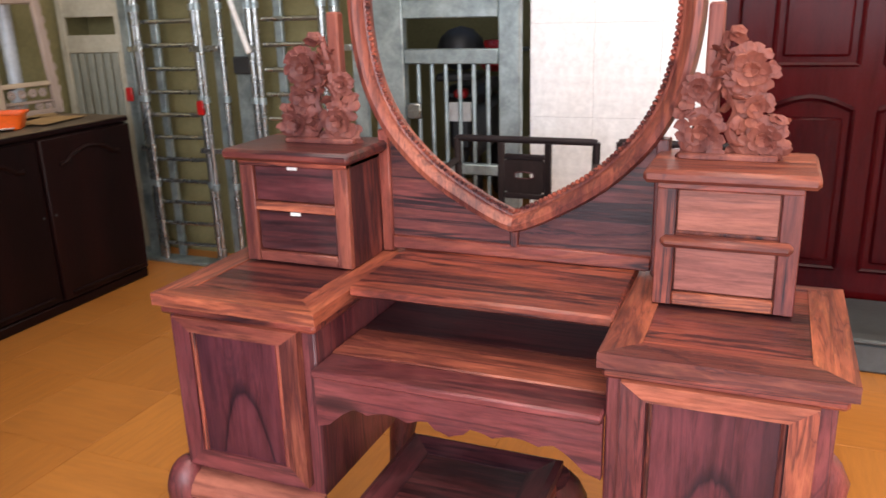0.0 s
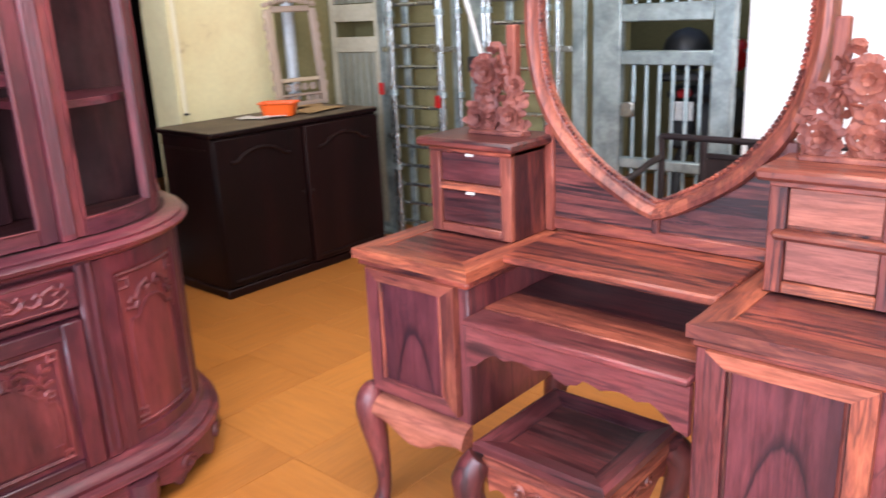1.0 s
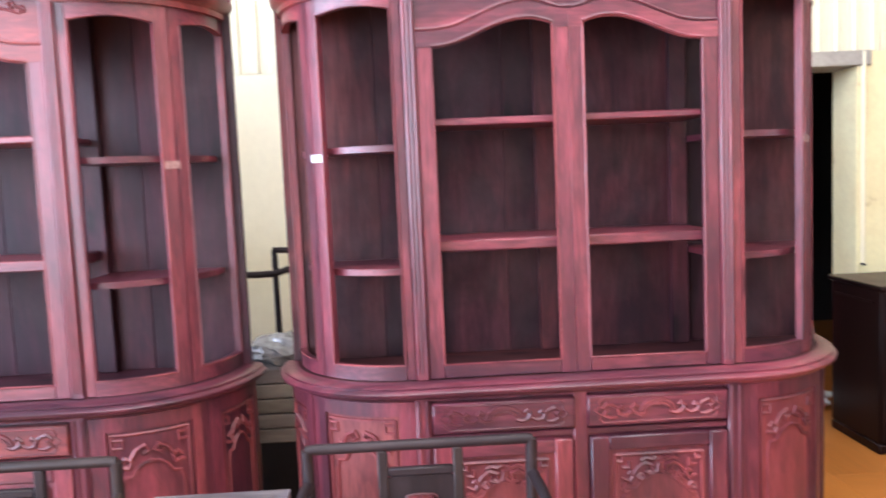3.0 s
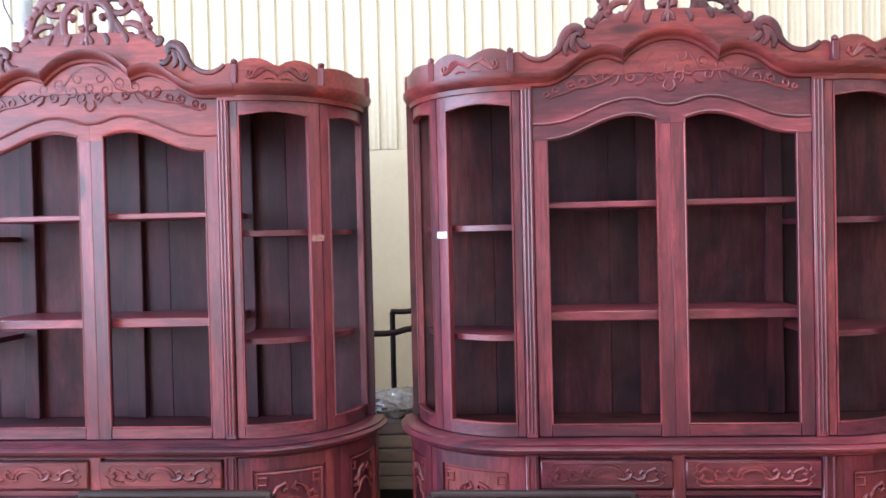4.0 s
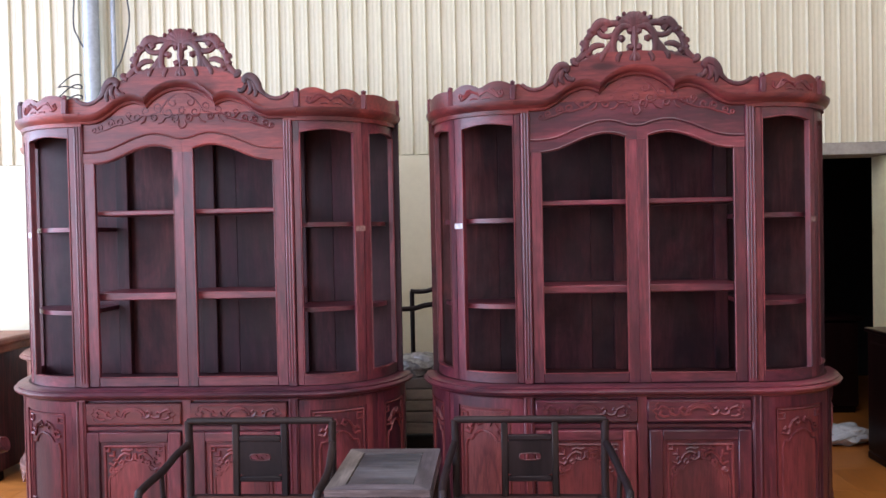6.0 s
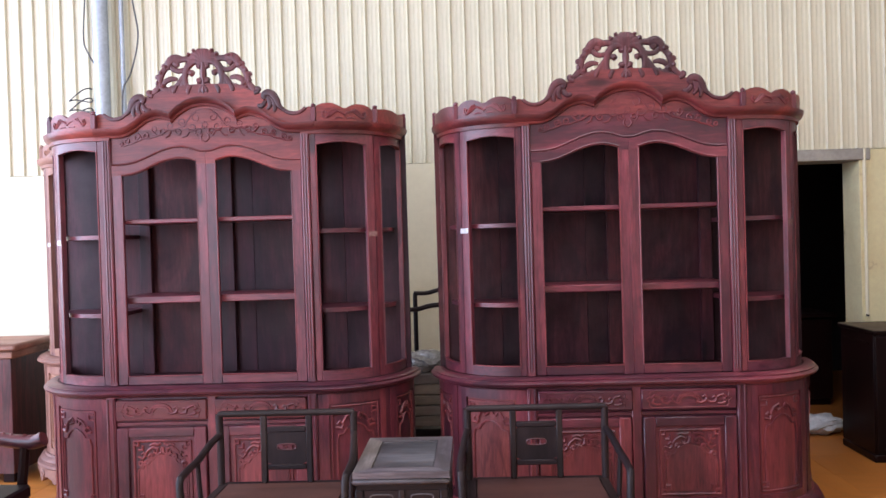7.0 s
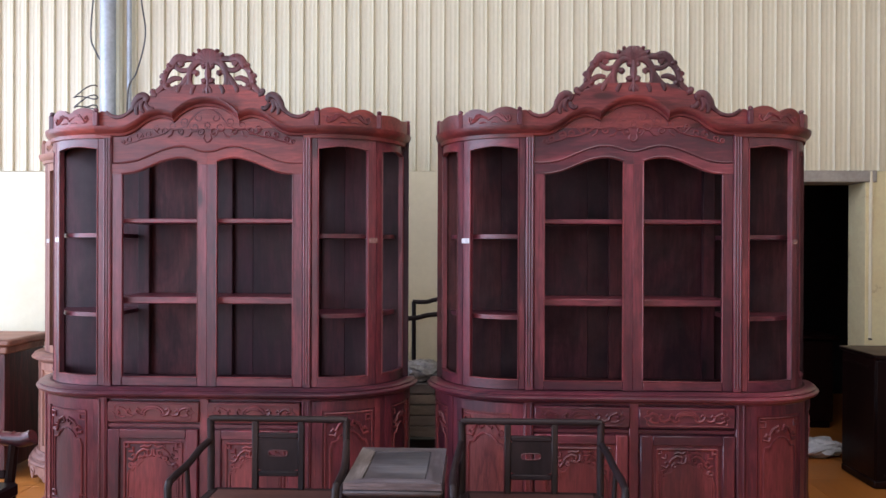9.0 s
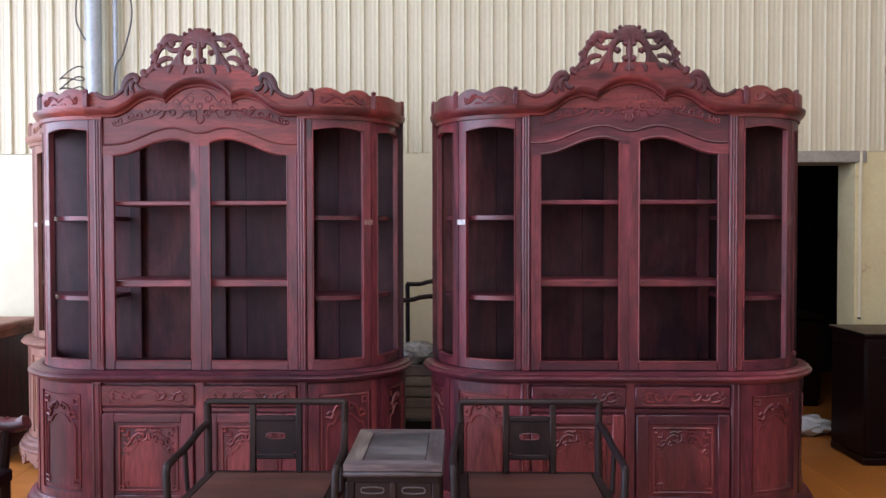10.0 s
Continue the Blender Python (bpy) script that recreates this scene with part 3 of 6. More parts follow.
def build_cabinet(m, outer, inner, label, group, head_wood=None):
    cab = thing("display_cabinet", m, label, "cabinet", group)
    cut = relief if outer is rosewood else outer
    head_wood = head_wood or outer
    top_wood = headwood if outer is rosewood else outer
    # base with scrolled apron and feet
    bm = bmesh.new()
    path_o, path_i = plan(0.052, 40), plan(0.020, 40)
    k = len(path_o)
    lower = [0.018 + 0.050 * abs(math.sin(8.5 * math.pi * i / (k - 1))) ** 0.6 - 0.010 * math.sin(51 * math.pi * i / (k - 1)) ** 2 for i in range(k)]
    rows = [[(x, y, lower[i]) for i, (x, y) in enumerate(path_o)], [(x, y, 0.116) for x, y in path_o], [(x, y, 0.116) for x, y in path_i], [(x, y, lower[i]) for i, (x, y) in enumerate(path_i)]]
    loft(rows + [rows[0]], bm)
    part("apron", bm, outer("x"), cab, "scrolled and carved base apron")
    bm = bmesh.new()
    for s in (-1, 1):
        for c in (0.16, 0.40):
            carving(bm, [[(s * a, u) for a, u in spiral(c, 0.076, 0.022, 0.006, 0.5, 1.3)], [(s * (c + a), 0.076 + b) for a, b in ((0.02, 0.0), (0.05, 0.01), (0.08, -0.008), (0.10, 0.004))]], 0.009, -0.054)
    for s in (-1, 1):
        for q in (0.22, 0.48, 0.74):
            p = [(q + 0.045 * math.cos(a) * (1 - a / 11), 0.078 + 0.024 * math.sin(a) * (1 - a / 11)) for a in [i * 0.55 for i in range(15)]]
            bent_line(s, p, 0.054, 0.008, bm)
    stuff("apron_carving", bm, cut("x"), cab)
    for fx, fy, ang in ((-FLAT, -0.03, 0.3), (FLAT, -0.03, -0.3), (-0.92, 0.26, 1.2), (0.92, 0.26, -1.2), (-0.9, 0.40, 1.5), (0.9, 0.40, -1.5)):
        foot = loft([[(fx + r * math.cos(a) + o * math.sin(ang), fy + r * math.sin(a) - o * math.cos(ang), z) for a in [2 * math.pi * i / 10 for i in range(10)]]
                     for z, r, o in ((0.0, 0.030, 0.046), (0.010, 0.042, 0.050), (0.028, 0.040, 0.046), (0.045, 0.034, 0.034), (0.07, 0.042, 0.026), (0.112, 0.046, 0.018))], None, True)
        part("foot", foot, outer("z"), cab)
    part("base_moulding", band([(0.02, 0.108), (0.050, 0.110), (0.060, 0.122), (0.056, 0.136), (0.040, 0.142), (0.044, 0.154), (0.036, 0.168), (0.018, 0.176), (0.012, 0.190), (-0.02, 0.194)]), outer("x"), cab)
    # lower carcass
    part("lower_body", band([(-0.012, 0.17), (-0.012, 0.765)], slab(-0.03, 0.17, 0.20)), outer("z"), cab)
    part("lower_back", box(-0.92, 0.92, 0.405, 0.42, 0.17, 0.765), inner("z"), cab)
    for s in (-1, 1):
        pil = box(min(s * 0.463, s * 0.508), max(s * 0.463, s * 0.508), -0.012, 0.05, 0.19, 0.765, 0.004)
        pil = part("pilaster", pil, outer("z"), cab)
        for g in (-0.012, 0.012):
            part("reed", tube([(s * 0.4855 + g, -0.013, 0.21), (s * 0.4855 + g, -0.013, 0.745)], 0.0045, None, 6), outer("z"), pil)
    part("middle_stile", box(-0.022, 0.022, -0.006, 0.04, 0.19, 0.765, 0.003), outer("z"), cab)
    part("drawer_rail", box(-0.463, 0.463, -0.002, 0.04, 0.612, 0.632, 0.003), outer("x"), cab)
    for s in (-1, 1):
        c = s * 0.239
        d = part("drawer", box(c - 0.219, c + 0.219, -0.020, 0.2, 0.641, 0.738, 0.005), head_wood("x"), cab, "drawer front carved with scrolls")
        rel = carving(bmesh.new(), drawer_scrolls(c, 0.690, 0.44), 0.0066, -0.021)
        for i in range(11):
            a = math.pi * (0.06 + 0.88 * i / 10)
            blob(c + 0.049 * math.cos(a), -0.0225, 0.680 + 0.035 * math.sin(a), 0.0042, 0.004, 0.0042, rel, 0, 1)
        for zz in (0.652, 0.728):
            tube([(c - 0.17, -0.0205, zz), (c + 0.17, -0.0205, zz)], 0.0022, rel, 5)
        for s2 in (-1, 1):
            tube([(c + s2 * 0.17, -0.0205, 0.728), (c + s2 * 0.185, -0.0205, 0.716), (c + s2 * 0.18, -0.0205, 0.703), (c + s2 * 0.197, -0.0205, 0.690), (c + s2 * 0.18, -0.0205, 0.677), (c + s2 * 0.185, -0.0205, 0.664), (c + s2 * 0.17, -0.0205, 0.652)], 0.003, rel, 5)
        stuff("carving", rel, cut("x"), d)
        # lower door
        x0, x1 = (0.028, 0.458) if s > 0 else (-0.458, -0.028)
        z0, z1 = 0.192, 0.606
        fr = 0.056
        px0, px1, pz0, pz1 = x0 + fr, x1 - fr, z0 + 0.03, z1 - 0.044
        door = part("lower_door", box(px0, px1, -0.004, 0.008, pz0, pz1), outer("z"), cab, "framed lower door with carved panel")
        for q0, q1 in ((x0, px0), (px1, x1)):
            part("stile", box(q0, q1, -0.018, 0.012, z0, z1, 0.004), outer("z"), door)
        for q0, q1 in ((pz1, z1), (z0, pz0)):
            part("rail", box(px0, px1, -0.018, 0.012, q0, q1, 0.004), outer("x"), door)
        rel = carving(bmesh.new(), panel_scrolls(px0 + 0.022, px1 - 0.022, pz0 + 0.02, pz1 - 0.02), 0.0068, -0.006)
        zt = pz1 - 0.155
        field = [(px0 + 0.045, pz0 + 0.035), (px1 - 0.045, pz0 + 0.035), (px1 - 0.045, zt)]
        cx = (px0 + px1) / 2
        hw = px1 - 0.045 - cx
        field += [(cx + hw * math.cos(a) * (1 if abs(math.cos(a)) < 0.8 else 0.98), zt + 0.066 * math.sin(a)) for a in [math.pi * i / 12 for i in range(1, 12)]]
        field += [(px0 + 0.045, zt)]
        prism(field, -0.0085, -0.003, rel)
        stuff("carving", rel, cut("z"), door)
        # curved lower side door and end panel
        for nm, s0, s1, w in (("side_door", 0.0, 0.50, 0.048), ("end_panel", 0.55, 0.98, 0.065)):
            bm = bmesh.new()
            if nm == "side_door":
                box(min(s * 0.509, s * 0.531), max(s * 0.509, s * 0.531), -0.004, 0.016, 0.192, 0.745, 0.002, bm)
            curved(s, s0, s0 + w, 0.192, 0.745, 0.004, 0.02, bm, 2)
            curved(s, s1 - w, s1, 0.192, 0.745, 0.004, 0.02, bm, 2)
            curved(s, s0 + w, s1 - w, 0.70, 0.745, 0.004, 0.02, bm, 5)
            curved(s, s0 + w, s1 - w, 0.192, 0.228, 0.004, 0.02, bm, 5)
            sd = part(nm, bm, outer("z"), cab, "curved framed panel carved with scrolls")
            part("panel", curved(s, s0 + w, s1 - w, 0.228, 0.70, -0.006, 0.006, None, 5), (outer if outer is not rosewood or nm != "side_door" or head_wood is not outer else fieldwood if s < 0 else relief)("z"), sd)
            a0, a1 = s0 + w + 0.02, s1 - w - 0.02
            sp = lambda t: a0 + (a1 - a0) * t
            rel = bmesh.new()
            for pts in ([(sp(0), 0.245), (sp(0), 0.685)], [(sp(1), 0.245), (sp(1), 0.685)], [(sp(t / 4), 0.685) for t in range(5)], [(sp(t / 4), 0.245) for t in range(5)]):
                bent_line(s, pts, -0.004, 0.0055, rel)
            for f in (0, 1):
                g = (lambda t: sp(t)) if f == 0 else (lambda t: sp(1 - t))
                bent_line(s, [(g(0.1), 0.27), (g(0.1), 0.52), (g(0.14), 0.55), (g(0.24), 0.553), (g(0.3), 0.575), (g(0.4), 0.592), (g(0.5), 0.597)], -0.004, 0.0055, rel)
                bent_line(s, [(g(0.08), 0.585), (g(0.2), 0.580), (g(0.24), 0.60), (g(0.16), 0.612), (g(0.12), 0.60)], -0.003, 0.007, rel)
                bent_line(s, [(g(0.22), 0.605), (g(0.3), 0.635), (g(0.42), 0.648), (g(0.46), 0.63), (g(0.38), 0.62), (g(0.36), 0.633)], -0.003, 0.007, rel)
                bent_line(s, [(g(0.02), 0.67), (g(0.14), 0.67), (g(0.14), 0.645), (g(0.02), 0.645)], -0.004, 0.0055, rel)
                bent_line(s, [(g(0.02), 0.262), (g(0.14), 0.262), (g(0.14), 0.285), (g(0.02), 0.285)], -0.004, 0.0055, rel)
            stuff("carving", rel, cut("z"), sd)
        part("end_stile", curved(s, 0.50, 0.55, 0.19, 0.76, 0.0, 0.03, None, 2), outer("z"), cab)
    # counter
    bm = band([(-0.03, 0.748), (0.010, 0.749), (0.014, 0.757), (0.026, 0.760), (0.040, 0.767), (0.044, 0.777), (0.036, 0.785), (0.029, 0.787), (0.031, 0.793), (0.020, 0.800), (-0.02, 0.802)])
    part("counter", bm, outer("x"), cab, "moulded waist counter")
    part("counter_top", slab(-0.01, 0.785, 0.8015), inner("x"), cab)
    # upper part: set back a little
    B = 0.032
    for s in (-1, 1):
        pil = box(min(s * 0.460, s * 0.500), max(s * 0.460, s * 0.500), B - 0.010, B + 0.035, 0.802, 2.0, 0.003)
        pil = part("pilaster", pil, outer("z"), cab, "reeded upright")
        for g in (-0.0125, 0.0, 0.0125):
            part("reed", tube([(s * 0.480 + g, B - 0.010, 0.82), (s * 0.480 + g, B - 0.010, 1.985)], 0.0042, None, 6), outer("z"), pil)
        # middle door: stiles, bottom rail and arched top rail
        x_in, x_g, x_gi = 0.459, 0.412, 0.046
        bm = box(min(s * x_in, s * x_g), max(s * x_in, s * x_g), B - 0.004, B + 0.022, 0.804, 1.86, 0.003)
        box(min(s * 0.0002, s * x_gi), max(s * 0.0002, s * x_gi), B - 0.004, B + 0.022, 0.804, 1.885, 0.001, bm)
        door = part("upper_door", bm, outer("z"), cab, "tall door frame with an arched head")
        part("bottom_rail", box(min(s * x_g, s * x_gi), max(s * x_g, s * x_gi), B - 0.003, B + 0.020, 0.804, 0.846, 0.003), outer("x"), door)
        us = [0.046 + (0.412 - 0.046) * i / 14 for i in range(15)]
        top_edge = [(0.459, 1.862)] + [(u, door_top(u) + 0.046) for u in reversed(us)] + [(0.0002, 1.912)]
        low_edge = [(0.0002, 1.86), (0.046, 1.86)] + [(u, door_top(u)) for u in us] + [(0.459, 1.815)]
        bm = prism([(s * a, z) for a, z in top_edge + low_edge], B - 0.006, B + 0.021)
        tube([(s * u, B - 0.006, door_top(u) + 0.004) for u in us], 0.005, bm, 6)
        part("arched_rail", bm, head_wood("x"), door)
        rim = [(x_gi, B - 0.003, 0.847), (x_g, B - 0.003, 0.847)] + [(u, B - 0.003, door_top(u)) for u in reversed(us)]
        part("bead", tube([(s * a, d, z) for a, d, z in rim + rim[:1]], 0.0036, None, 5), cut("z"), door)
        # curved side door and end light
        for nm, s0, s1, w0, w1 in (("side_door", 0.0, 0.498, 0.004, 0.076), ("end_light", 0.504, 0.995, 0.062, 0.060)):
            off = -B
            q0, q1 = s0 + w0, s1 - w1
            bm = bmesh.new()
            if nm == "side_door":
                box(min(s * 0.501, s * 0.529), max(s * 0.501, s * 0.529), B, B + 0.022, 0.804, 1.985, 0.002, bm)
            curved(s, s0, q0, 0.804, 1.985, off, 0.022, bm, 2)
            curved(s, q1, s1, 0.804, 1.985, off, 0.022, bm, 3)
            fr = part(nm, bm, outer("z"), cab, "curved door frame with an open light")
            part("bottom_rail", curved(s, q0, q1, 0.804, 0.850, off, 0.022, None, 8), outer("x"), fr)
            bm = bmesh.new()
            rows = []
            for i in range(11):
                t = i / 10
                p, wv = bend(q0 + (q1 - q0) * t, off)
                q = p - wv * 0.022
                zl = 1.934 + 0.014 * math.sin(math.pi * t)
                rows.append([(s * p.x, p.y, zl), (s * p.x, p.y, 1.985), (s * q.x, q.y, 1.985), (s * q.x, q.y, zl)])
            loft(rows, bm, True)
            part("top_rail", bm, outer("x"), fr)
            rim = [(q0, 0.850), (q0, 1.934)] + [(q0 + (q1 - q0) * i / 8, 1.934 + 0.014 * math.sin(math.pi * i / 8)) for i in range(1, 8)] + [(q1, 1.934), (q1, 0.850)] + [(q1 + (q0 - q1) * i / 8, 0.850) for i in range(1, 9)]
            part("bead", bent_line(s, rim, off + 0.001, 0.0034, bmesh.new()), cut("z"), fr)
        tape = bmesh.new()
        curved(s, 0.425, 0.512, 1.489, 1.513, -B + 0.003, 0.002, tape, 5)
        part("tape", tape, TAPE if s < 0 else DULLTAPE, cab, "strip of clear packing tape")
    # frieze with carving, arched cornice, crest
    us = [-0.459 + 0.918 * i / 40 for i in range(41)]
    la, lb = cornice_line()
    left = [(p.x, p.z) for p in la] + [(p.x, p.z) for p in lb]
    head = left + [(-a, z) for a, z in reversed(left[:-1])]
    frieze = [(u, door_top(u) + 0.047) for u in us]
    bm = prism([(-0.459, 1.862)] + frieze[1:-1] + [(0.459, 1.862), (0.459, 2.03)] + [(a, z - 0.012) for a, z in reversed(head) if abs(a) < 0.455] + [(-0.459, 2.03)], B + 0.002, B + 0.02)
    tube([(u, B + 0.001, door_top(u) + 0.056) for u in us], 0.0055, bm, 6)
    part("frieze", bm, head_wood("x"), cab, "frieze board carved with flowers")
    L = []
    for s in (-1, 1):
        for cx, cz, r, a0, tn in ((0.040, 2.052, 0.026, 2.6, -1.3), (0.062, 2.008, 0.026, 1.0, -1.3), (0.030, 1.985, 0.020, 5.0, 1.2), (0.108, 2.030, 0.022, 4.4, 1.3), (0.128, 1.985, 0.018, 1.2, -1.2), (0.165, 2.012, 0.020, 4.4, 1.25), (0.205, 1.985, 0.018, 4.6, 1.2), (0.245, 1.995, 0.015, 4.6, 1.2), (0.285, 1.965, 0.017, 4.6, 1.2), (0.330, 1.958, 0.014, 4.6, 1.2), (0.378, 1.938, 0.014, 4.6, 1.2), (0.408, 1.925, 0.010, 4.6, 1.2)):
            L.append([(s * a, u) for a, u in spiral(cx, cz, r, 0.005, a0, tn)])
        for q in (((0.0, 2.095), (0.03, 2.088), (0.06, 2.068), (0.085, 2.035), (0.10, 2.008), (0.13, 2.0)), ((0.12, 2.005), (0.15, 1.992), (0.18, 1.995), (0.21, 1.975), (0.24, 1.962), (0.28, 1.950)),
                  ((0.27, 1.955), (0.31, 1.948), (0.345, 1.932), (0.37, 1.925), (0.40, 1.912)), ((0.235, 1.968), (0.25, 1.980), (0.262, 1.995)), ((0.165, 1.990), (0.172, 1.968), (0.19, 1.956)), ((0.012, 1.975), (0.02, 1.955), (0.01, 1.942), (0.0, 1.938)), ((0.31, 1.95), (0.318, 1.968), (0.33, 1.975)), ((0.075, 1.985), (0.09, 1.965), (0.11, 1.96))):
            L.append([(s * a, u) for a, u in q])
    L = [[(a, u + 0.028 + 0.036 * abs(a)) for a, u in q] for q in L]
    rel = carving(bmesh.new(), L, 0.0044, B + 0.0005)
    for i in range(7):
        a = 2 * math.pi * i / 7
        blob(0.013 * math.cos(a), B, 2.046 + 0.013 * math.sin(a), 0.007, 0.005, 0.007, rel, 0, 1)
    stuff("frieze_carving", rel, cut("x"), cab)
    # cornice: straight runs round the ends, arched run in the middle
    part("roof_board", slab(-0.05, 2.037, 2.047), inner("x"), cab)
    for s in (-1, 1):
        rows = []
        for o, z in ((-0.045, 1.983), (-0.020, 1.985), (-0.018, 2.002), (-0.004, 2.012), (0.004, 2.026), (0.006, 2.040), (-0.045, 2.044)):
            row = [(s * 0.462, -o, z)]
            for i in range(19):
                p, w = bend(i / 18, o)
                row.append((s * p.x, p.y, z))
            rows.append(row)
        part("cornice", loft(rows + rows[:1]), top_wood("x"), cab, "cornice moulding round the curved end")
    bm = bmesh.new()
    for s in (-1, 1):
        for line in (la, lb):
            rows = []
            for p in line:
                rows.append([(s * p.x, B + d, p.z + h) for d, h in ((0.005, -0.040), (-0.014, -0.036), (-0.018, -0.026), (-0.032, -0.018), (-0.040, -0.006), (-0.042, 0.004), (0.005, 0.004))])
            loft(rows, bm, True)
    part("arched_cornice", bm, top_wood("x"), cab, "broken arched cornice moulding")
    crest_l = smooth_line([(-0.528, 0, 2.106), (-0.508, 0, 2.116), (-0.485, 0, 2.108), (-0.462, 0, 2.092), (-0.435, 0, 2.084), (-0.405, 0, 2.090), (-0.378, 0, 2.112), (-0.352, 0, 2.146), (-0.322, 0, 2.170), (-0.29, 0, 2.184), (-0.255, 0, 2.194), (-0.215, 0, 2.205), (-0.17, 0, 2.222), (-0.12, 0, 2.236), (-0.06, 0, 2.240), (0, 0, 2.242)], 4)
    edge = [(p.x, p.z) for p in crest_l]
    edge = edge + [(-a, z) for a, z in reversed(edge[:-1])]
    part("pediment", prism([(-0.528, 2.03)] + edge + [(0.528, 2.03)], B - 0.002, B + 0.022), top_wood("x"), cab, "shaped pediment board")
    crest_mat = (crestwood if outer is rosewood else outer)("z")
    rel = bmesh.new()

    def limb(bm, q, r0, r1, depth=B + 0.008, thin=0.75):
        """A carved stem or leaf, thickest a third of the way along, on both sides of the middle."""
        q = [(p.x, p.z) for p in smooth_line([(a, 0, u) for a, u in q], 4)]
        k = len(q)
        for s in (-1, 1):
            tube([(s * a, depth, u) for a, u in q], [1.18 * (r1 + (r0 - r1) * max(0.0, math.sin(math.pi * (0.15 + 0.8 * i / (k - 1))))) for i in range(k)], bm, 8, thin, 1)

    # leaf scroll on each shoulder, with blades that fall over the board
    limb(rel, [(0.300, 2.160), (0.292, 2.176), (0.310, 2.188), (0.334, 2.178), (0.352, 2.152), (0.362, 2.126), (0.382, 2.106)], 0.015, 0.006, B - 0.004)
    limb(rel, [(0.305, 2.172), (0.318, 2.150), (0.320, 2.126), (0.306, 2.108)], 0.010, 0.004, B - 0.004)
    limb(rel, [(0.322, 2.168), (0.338, 2.142), (0.344, 2.116), (0.338, 2.096)], 0.010, 0.004, B - 0.004)
    limb(rel, [(0.298, 2.150), (0.288, 2.132), (0.272, 2.124), (0.262, 2.134)], 0.010, 0.005, B - 0.004)
    limb(rel, [(0.380, 2.108), (0.405, 2.092), (0.440, 2.086), (0.470, 2.096), (0.490, 2.112)], 0.008, 0.006, B - 0.003)
    limb(rel, [(0.245, 2.190), (0.262, 2.196), (0.268, 2.208), (0.256, 2.214)], 0.010, 0.007, B - 0.002)
    stuff("pediment_carving", rel, crest_mat, cab)
    crest = bmesh.new()
    # lyre stems, curled in at the top, spreading into blades at the foot
    limb(crest, [(0.020, 2.318), (0.012, 2.334), (0.026, 2.350), (0.052, 2.348), (0.078, 2.322), (0.090, 2.284), (0.088, 2.246), (0.070, 2.222)], 0.015, 0.009)
    limb(crest, [(0.090, 2.284), (0.104, 2.246), (0.098, 2.222)], 0.011, 0.006)
    limb(crest, [(0.092, 2.290), (0.118, 2.252), (0.138, 2.232)], 0.012, 0.006)
    limb(crest, [(0.070, 2.228), (0.050, 2.216), (0.030, 2.226), (0.020, 2.250)], 0.011, 0.008)
    limb(crest, [(0.084, 2.296), (0.062, 2.302), (0.052, 2.292)], 0.010, 0.009)
    # upper outer leaf mass
    limb(crest, [(0.050, 2.352), (0.085, 2.364), (0.118, 2.358), (0.128, 2.340)], 0.013, 0.009)
    limb(crest, [(0.105, 2.362), (0.140, 2.368), (0.166, 2.348), (0.176, 2.318)], 0.019, 0.010)
    limb(crest, [(0.084, 2.316), (0.116, 2.308), (0.146, 2.318), (0.160, 2.340)], 0.011, 0.008)
    # outer loop with a leaf across its opening
    limb(crest, [(0.166, 2.336), (0.192, 2.312), (0.208, 2.282), (0.212, 2.250), (0.196, 2.226), (0.168, 2.220), (0.150, 2.234)], 0.014, 0.009)
    limb(crest, [(0.196, 2.246), (0.182, 2.262), (0.156, 2.272), (0.128, 2.268)], 0.012, 0.006)
    limb(crest, [(0.112, 2.252), (0.140, 2.230), (0.172, 2.218), (0.214, 2.204), (0.246, 2.194)], 0.012, 0.007)
    limb(crest, [(0.210, 2.254), (0.226, 2.226), (0.248, 2.206), (0.266, 2.204)], 0.013, 0.009)
    limb(crest, [(0.122, 2.330), (0.136, 2.348), (0.152, 2.352)], 0.013, 0.008)
    limb(crest, [(0.172, 2.322), (0.188, 2.334), (0.196, 2.324)], 0.012, 0.006)
    limb(crest, [(0.206, 2.280), (0.222, 2.284), (0.228, 2.272)], 0.011, 0.006)
    limb(crest, [(0.060, 2.236), (0.074, 2.212), (0.072, 2.196)], 0.009, 0.004, B - 0.002)
    limb(crest, [(0.128, 2.238), (0.142, 2.216), (0.140, 2.202)], 0.009, 0.004, B - 0.002)
    limb(crest, [(0.028, 2.340), (0.040, 2.362), (0.062, 2.372), (0.082, 2.366)], 0.012, 0.007)
    # fan of leaves at the top and the middle drop
    for a, u in ((0.000, 2.412), (0.026, 2.408), (0.048, 2.398), (0.066, 2.382)):
        limb(crest, [(0.004, 2.345), (a * 0.45, 2.345 + (u - 2.345) * 0.62), (a, u)], 0.015, 0.008)
    for q in ([(0, 2.345), (0, 2.29), (0, 2.22)], [(0, 2.24), (0, 2.215), (0, 2.190)]):
        tube([(a, B + 0.006, u) for a, u in q], [0.012, 0.018, 0.006], crest, 8)
    limb(crest, [(0.002, 2.232), (0.014, 2.214), (0.018, 2.200)], 0.008, 0.004, B - 0.002)
